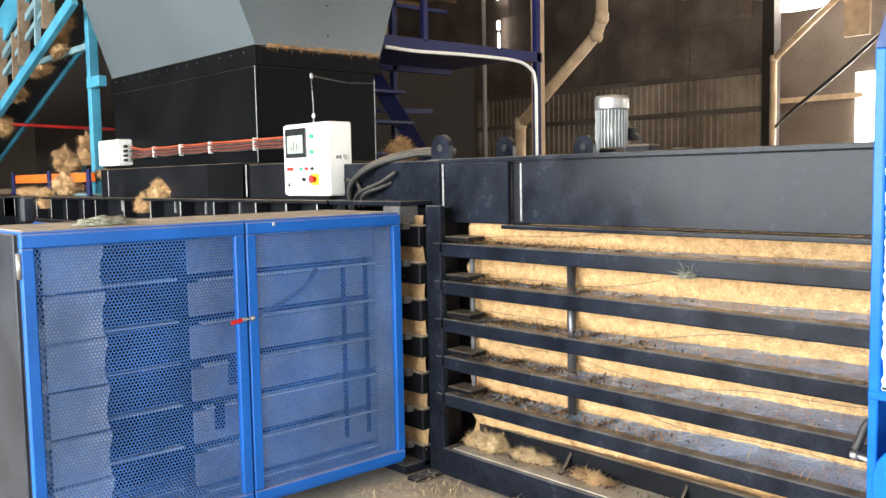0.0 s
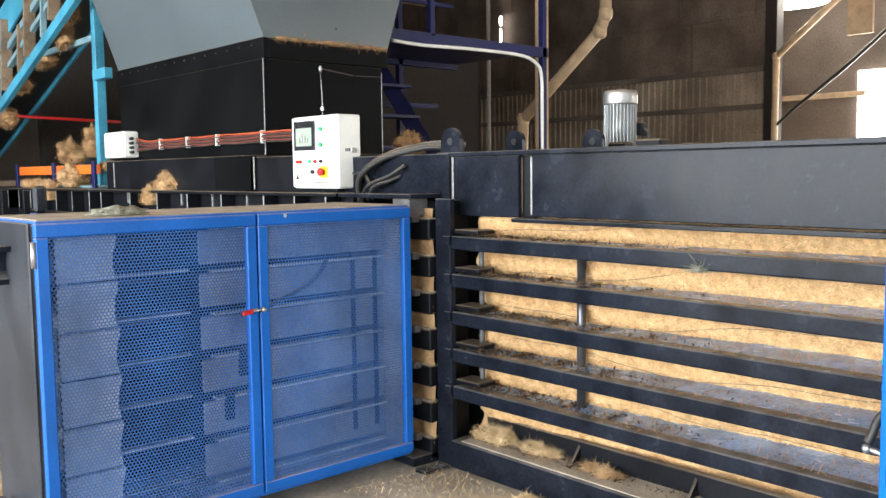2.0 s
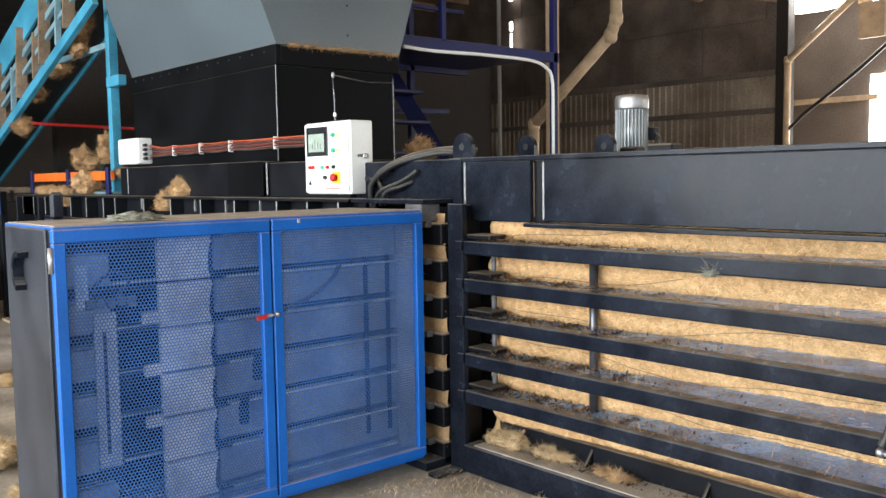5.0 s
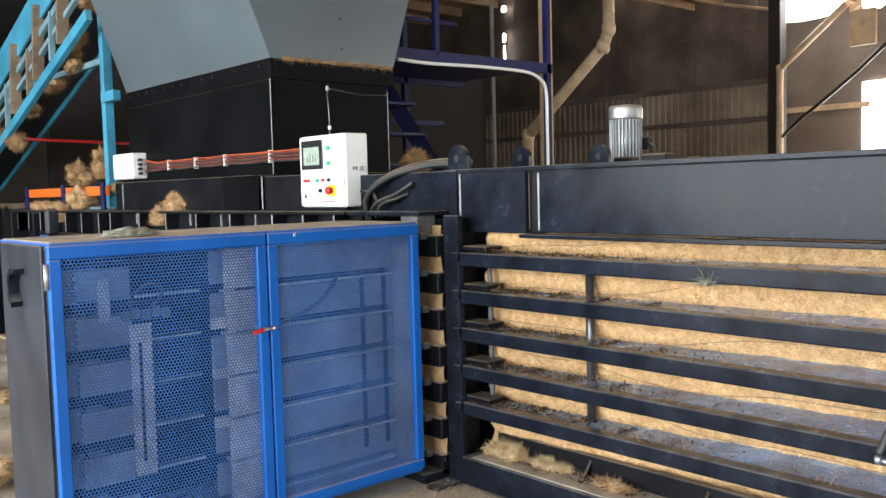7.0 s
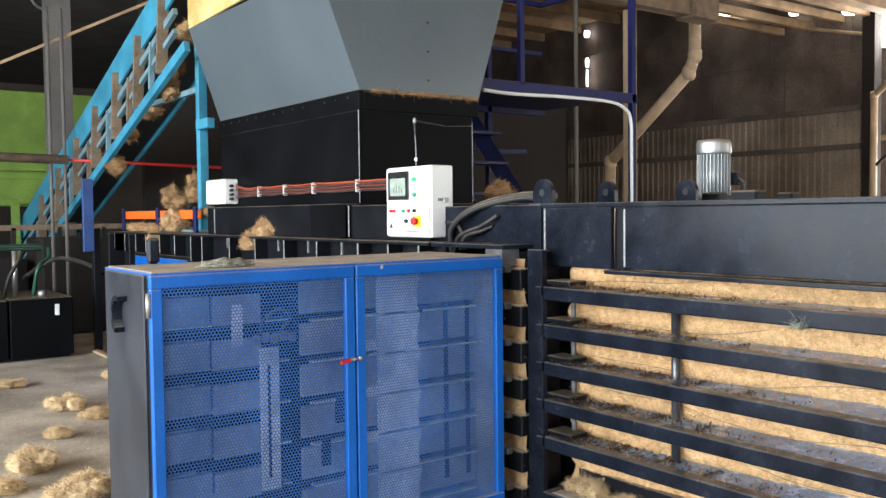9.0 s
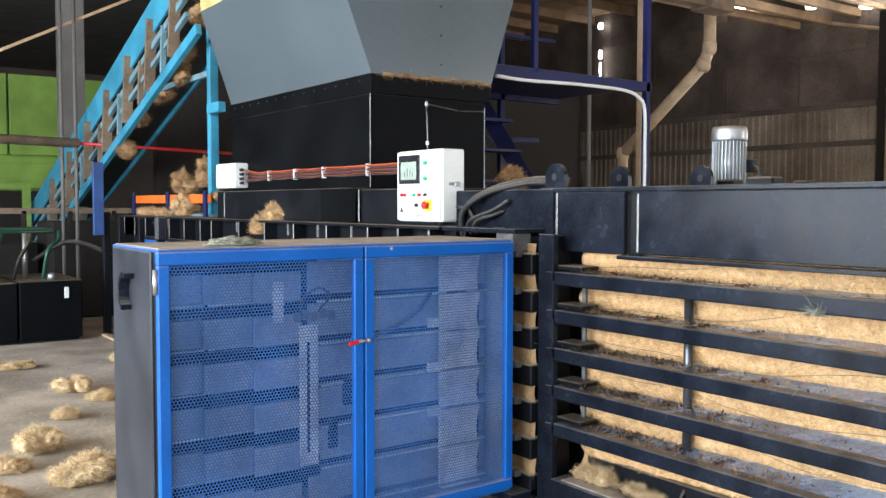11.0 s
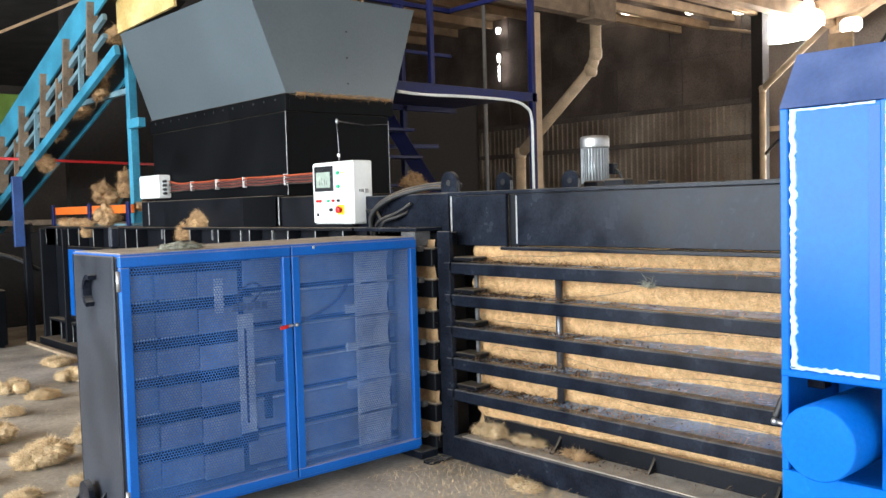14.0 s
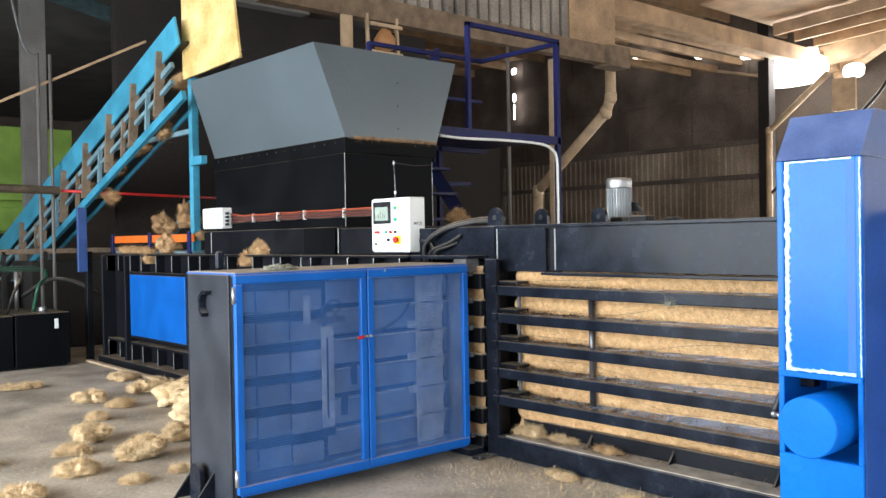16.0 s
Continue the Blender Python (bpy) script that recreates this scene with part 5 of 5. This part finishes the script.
def green_machine():
    g = thing("green_cabin", "lime green sheet-metal machine cabin", "machine", (4.0, 19.5, 0))
    for x in (2.6, 3.9):
        part("side_sheet", block(x, 19.0, 2.55, x + 1.26, 19.1, 4.1, 0.01), M_LIME, g)
    part("lower_sheet", block(2.9, 19.1, 1.9, 5.1, 19.2, 2.4, 0.01), M_LIME, g)
    part("frame_bar", bar((1.6, 16.6, 1.9), (3.75, 16.6, 1.9), 0.08, 0.1), M_LIME, g)
    part("frame_leg", bar((3.72, 16.6, 0), (3.72, 16.6, 1.9), 0.12, 0.12), M_LIME, g)
    part("frame_leg", bar((3.1, 17.2, 0), (3.1, 17.2, 1.9), 0.1, 0.1), M_LIME, g)
    part("side_sheet", block(5.2, 19.0, 3.1, 6.0, 19.1, 4.1, 0.01), M_LIME, g)
    # Near-black fill added for the shade below the green sheets.
    part("plinth", block(2.0, 18.6, 0.0, 5.2, 20.6, 1.85, 0.01), M_PART, g, "near-black fill under the green cabin")
    part("cabin_body", block(2.6, 19.2, 1.85, 5.1, 20.6, 4.05, 0.01), M_LIME, g)
    return g


green_machine()


def power_unit():
    p = thing("hydraulic_power_unit", "black hydraulic tank with pumps, hoses and gauge", "power unit", (2.2, 11.7, 0))
    part("tank", block(0.6, 11.15, 0.03, 2.58, 12.4, 0.70, 0.01), M_NECK, p)
    part("tank_side", block(2.6, 11.15, 0.03, 3.28, 12.4, 0.71, 0.01), M_NECK, p)
    part("skid", block(0.6, 11.2, 0.0, 3.25, 12.3, 0.03, 0.004), M_BLACK, p)
    part("level_gauge", block(3.08, 11.135, 0.50, 3.13, 11.15, 0.63, 0.004), M_WHITE, p, "white level gauge")
    part("filler_cap", lathe([(0.05, 0), (0.05, 0.06), (0.03, 0.08)], 14, "z", (2.98, 11.3, 0.71)), M_CHROME, p, smooth=True)
    for x, h in ((1.9, 0.30), (2.25, 0.38), (1.2, 0.34)):
        part("pump_motor", lathe([(0.10, 0), (0.11, 0.02), (0.11, h), (0.08, h + 0.03)], 16, "z", (x, 11.7, 0.70)), M_TEAL, p, smooth=True)
    part("filter", lathe([(0.05, 0), (0.06, 0.02), (0.06, 0.26), (0.04, 0.3)], 14, "z", (2.35, 11.35, 0.70)), M_WHITE, p, "white filter bowl", True)
    part("pipe_post", tube([(2.75, 11.6, 0.71), (2.75, 11.6, 1.25)], 0.03), M_CHROME, p, smooth=True)
    for i in range(5):
        part("manifold_pipe", tube([(0.4, 11.75 + 0.08 * i, 1.28 + 0.03 * (i % 2)), (3.1, 11.75 + 0.08 * i, 1.26 + 0.03 * (i % 2))], 0.025), M_GREENPIPE, p, smooth=True)
    rng = random.Random(8)
    for i in range(7):
        x = 1.0 + 0.32 * i
        part("hose", tube(curve([(x, 11.5, 0.70), (x + 0.05, 11.42, 0.9 + 0.15 * rng.random()), (x + 0.2, 11.6, 1.15), (x + 0.25, 11.8, 1.26)]), 0.022), M_RUBBER if i % 2 else M_GREENPIPE, p, smooth=True)
    part("supply_hose", tube(curve([(2.9, 11.9, 0.9), (3.2, 11.7, 1.12), (3.5, 11.6, 1.08), (3.8, 11.5, 0.9)]), 0.03), M_RUBBER, p, smooth=True)
    return p


# Dark blocks and bars added as a shaded backdrop, in place of clutter.
def dark_clutter():
    m = thing("dark_clutter", "near-black stand-in for dark clutter behind the hydraulic unit", "machine", (3.2, 14.0, 0))
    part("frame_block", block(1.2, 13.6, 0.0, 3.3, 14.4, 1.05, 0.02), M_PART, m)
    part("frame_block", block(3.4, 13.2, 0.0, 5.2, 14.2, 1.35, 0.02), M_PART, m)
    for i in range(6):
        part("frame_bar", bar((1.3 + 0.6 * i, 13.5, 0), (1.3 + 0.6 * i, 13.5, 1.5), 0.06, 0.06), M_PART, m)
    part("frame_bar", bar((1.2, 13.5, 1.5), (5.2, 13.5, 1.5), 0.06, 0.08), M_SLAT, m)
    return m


dark_clutter()

M_GREENPIPE = mat("dark_green_pipe", (0.02, 0.10, 0.06), 0.4, 0, 0.3, 8, 60, 0.05)
power_unit()
solid("floor_lath", bar((3.52, 7.6, 0.016), (3.56, 11.3, 0.016), 0.07, 0.03), M_PIPE, "pale wooden lath lying along the press base", "lath")


# ---- loose coir ----
FLOOR_CLUMPS = ((1.90, 5.52, 0.26, 0.16, 0.16), (1.84, 6.36, 0.20, 0.22, 0.16), (1.40, 5.40, 0.24, 0.12, 0.09), (2.88, 6.65, 0.30, 0.40, 0.30),
                (2.50, 8.2, 0.22, 0.16, 0.11), (3.25, 8.35, 0.40, 0.30, 0.13), (0.90, 5.0, 0.25, 0.14, 0.08), (1.55, 6.0, 0.20, 0.11, 0.06),
                (1.2, 7.4, 0.2, 0.1, 0.05), (2.35, 5.9, 0.22, 0.18, 0.12), (3.15, 7.4, 0.36, 0.4, 0.26), (2.2, 9.6, 0.5, 0.2, 0.06), (3.3, 9.4, 0.25, 0.3, 0.07),
                (0.5, 6.6, 0.16, 0.08, 0.04), (2.2, 7.2, 0.14, 0.10, 0.06), (2.75, 6.0, 0.3, 0.3, 0.12), (0.9, 6.1, 0.22, 0.2, 0.05),
                (1.9, 6.75, 0.1, 0.08, 0.03), (1.6, 4.9, 0.1, 0.07, 0.03), (1.95, 4.95, 0.07, 0.05, 0.025), (0.8, 4.55, 0.2, 0.1, 0.03), (2.6, 7.7, 0.16, 0.12, 0.06), (0.9, 8.2, 0.15, 0.12, 0.03))
for k, (x, y, a, b, h) in enumerate(FLOOR_CLUMPS):
    straw_clump((x, y, 0.0), (0.88 * a, 0.88 * b, 0.85 * h), 11 + k, "fluffy golden coir clump on the concrete floor", 900)
for k, (x, y, a, b, h) in enumerate(((3.70, 1.75, 0.10, 0.12, 0.07), (3.55, 2.3, 0.12, 0.06, 0.02), (3.70, 2.95, 0.10, 0.18, 0.02), (3.66, 1.5, 0.14, 0.1, 0.04))):
    straw_clump((x, y, 0.0), (a, b, h), 41 + k, "small coir tuft beside the base beam", 250)
straw_clump((3.86, 7.12, 1.462), (0.10, 0.24, 0.12), 60, "golden coir tuft hanging on the top flange", 1100, M_TAN)
straw_clump((3.78, 7.28, 1.34), (0.05, 0.14, 0.14), 61, "golden coir tuft hanging on the top flange", 600, M_TAN)
straw_clump((3.97, 9.62, 1.47), (0.12, 0.20, 0.22), 62, "coir heap in the orange tray", 900, M_TAN)
straw_clump((3.95, 10.45, 1.465), (0.08, 0.75, 0.07), 63, "coir heap in the orange tray", 900, M_TAN)
straw_clump((3.80, 9.75, 1.34), (0.06, 0.10, 0.14), 64, "coir tuft spilling over the flange", 500, M_TAN)
straw_clump((4.15, 9.1, 1.62), (0.10, 0.14, 0.10), 65, "coir tuft round the blue upright", 400, M_TAN)
straw_clump((3.98, 9.72, 2.92), (0.10, 0.15, 0.22), 66, "coir tuft hanging under the conveyor", 500, M_STRAW2, 0.035)
straw_clump((3.66, 10.6, 2.15), (0.09, 0.17, 0.12), 67, "coir tuft hanging on the red rod", 500, M_STRAW2, 0.035)
straw_clump((4.16, 10.15, 1.72), (0.14, 0.24, 0.24), 69, "brown coir heap caught behind the tray", 700, M_STRAW2, 0.035)
straw_clump((4.20, 9.58, 1.78), (0.13, 0.20, 0.32), 70, "brown coir heap caught on the blue upright", 700, M_STRAW2, 0.035)
straw_clump((4.6, 4.9, 1.70), (0.12, 0.1, 0.14), 71, "brown coir tuft behind the cabinet", 400, M_STRAW2)
straw_clump((3.96, 3.46, 0.156), (0.045, 0.17, 0.05), 72, "coir heap on the base ledge", 700)
straw_clump((3.96, 3.17, 0.156), (0.045, 0.18, 0.016), 75, "dusty coir heap on the base ledge", 500)
straw_clump((3.95, 2.75, 0.156), (0.045, 0.16, 0.012), 76, "dusty coir heap on the base ledge", 400, M_TAN)
straw_clump((3.835, 2.19, 1.165), (0.015, 0.025, 0.03), 74, "little knot of grey fibre tied to the side bar", 40, M_RAG, 0.035, width=0.002)
for k, (y, h) in enumerate(((9.9, -0.3), (10.8, -0.35), (11.6, -0.3), (12.4, -0.3), (9.3, -0.2))):
    straw_clump((CX + 0.25, y, 2.61 + (12.81 - y) * 0.3416 + h - 0.1), (0.16, 0.22, 0.12), 80 + k, "coir caught in the conveyor lattice", 400, M_STRAW2, 0.05)


def floor_litter():
    """Short strands strewn on the floor along the machine."""
    rng = random.Random(31)
    bm = bmesh.new()

    def spot():
        if rng.random() < 0.55:
            x, y = 3.75 - abs(rng.gauss(0, 0.35)), rng.uniform(1.2, 3.75)
        else:
            x, y = rng.uniform(0.0, 3.6), rng.uniform(4.6, 10.5)
        return Vector((x, y, 0.004)), Vector((0, 0, 1)), Vector((rng.uniform(-1, 1), rng.uniform(-1, 1), 0.04)).normalized()
    fibres(bm, spot, 6000, 0.05, 0.002, rng)
    return solid("floor_litter", bm, M_STRAW, "strewn coir strands on the floor", "straw", kind="stuff")


floor_litter()


# ---- what moves ----
def motions():
    slide = ((0.0, 1.905), (2.2, 1.905), (3.0, 1.96), (3.5, 2.022), (4.0, 2.10), (5.5, 2.355), (7.0, 2.61), (8.2, 2.815), (9.4, 3.035), (10.4, 3.22), (10.8, 3.29), (16.0, 3.29))
    walk(PUSHER, [(t, pose(x, 0, 0)) for t, x in slide])
    carried = [(t, max(BX0 + 0.05, 1.815 + (x - 1.905) / 2)) for t, x in slide]
    walk(CARRIER, [(t, pose(x, 0, 0)) for t, x in carried])
    for k, cover in enumerate(COVERS):
        walk(cover, [(t, pose(max(BX0 + 0.045, x - 0.22 * (k + 1)), 0, 0)) for t, x in carried])


motions()
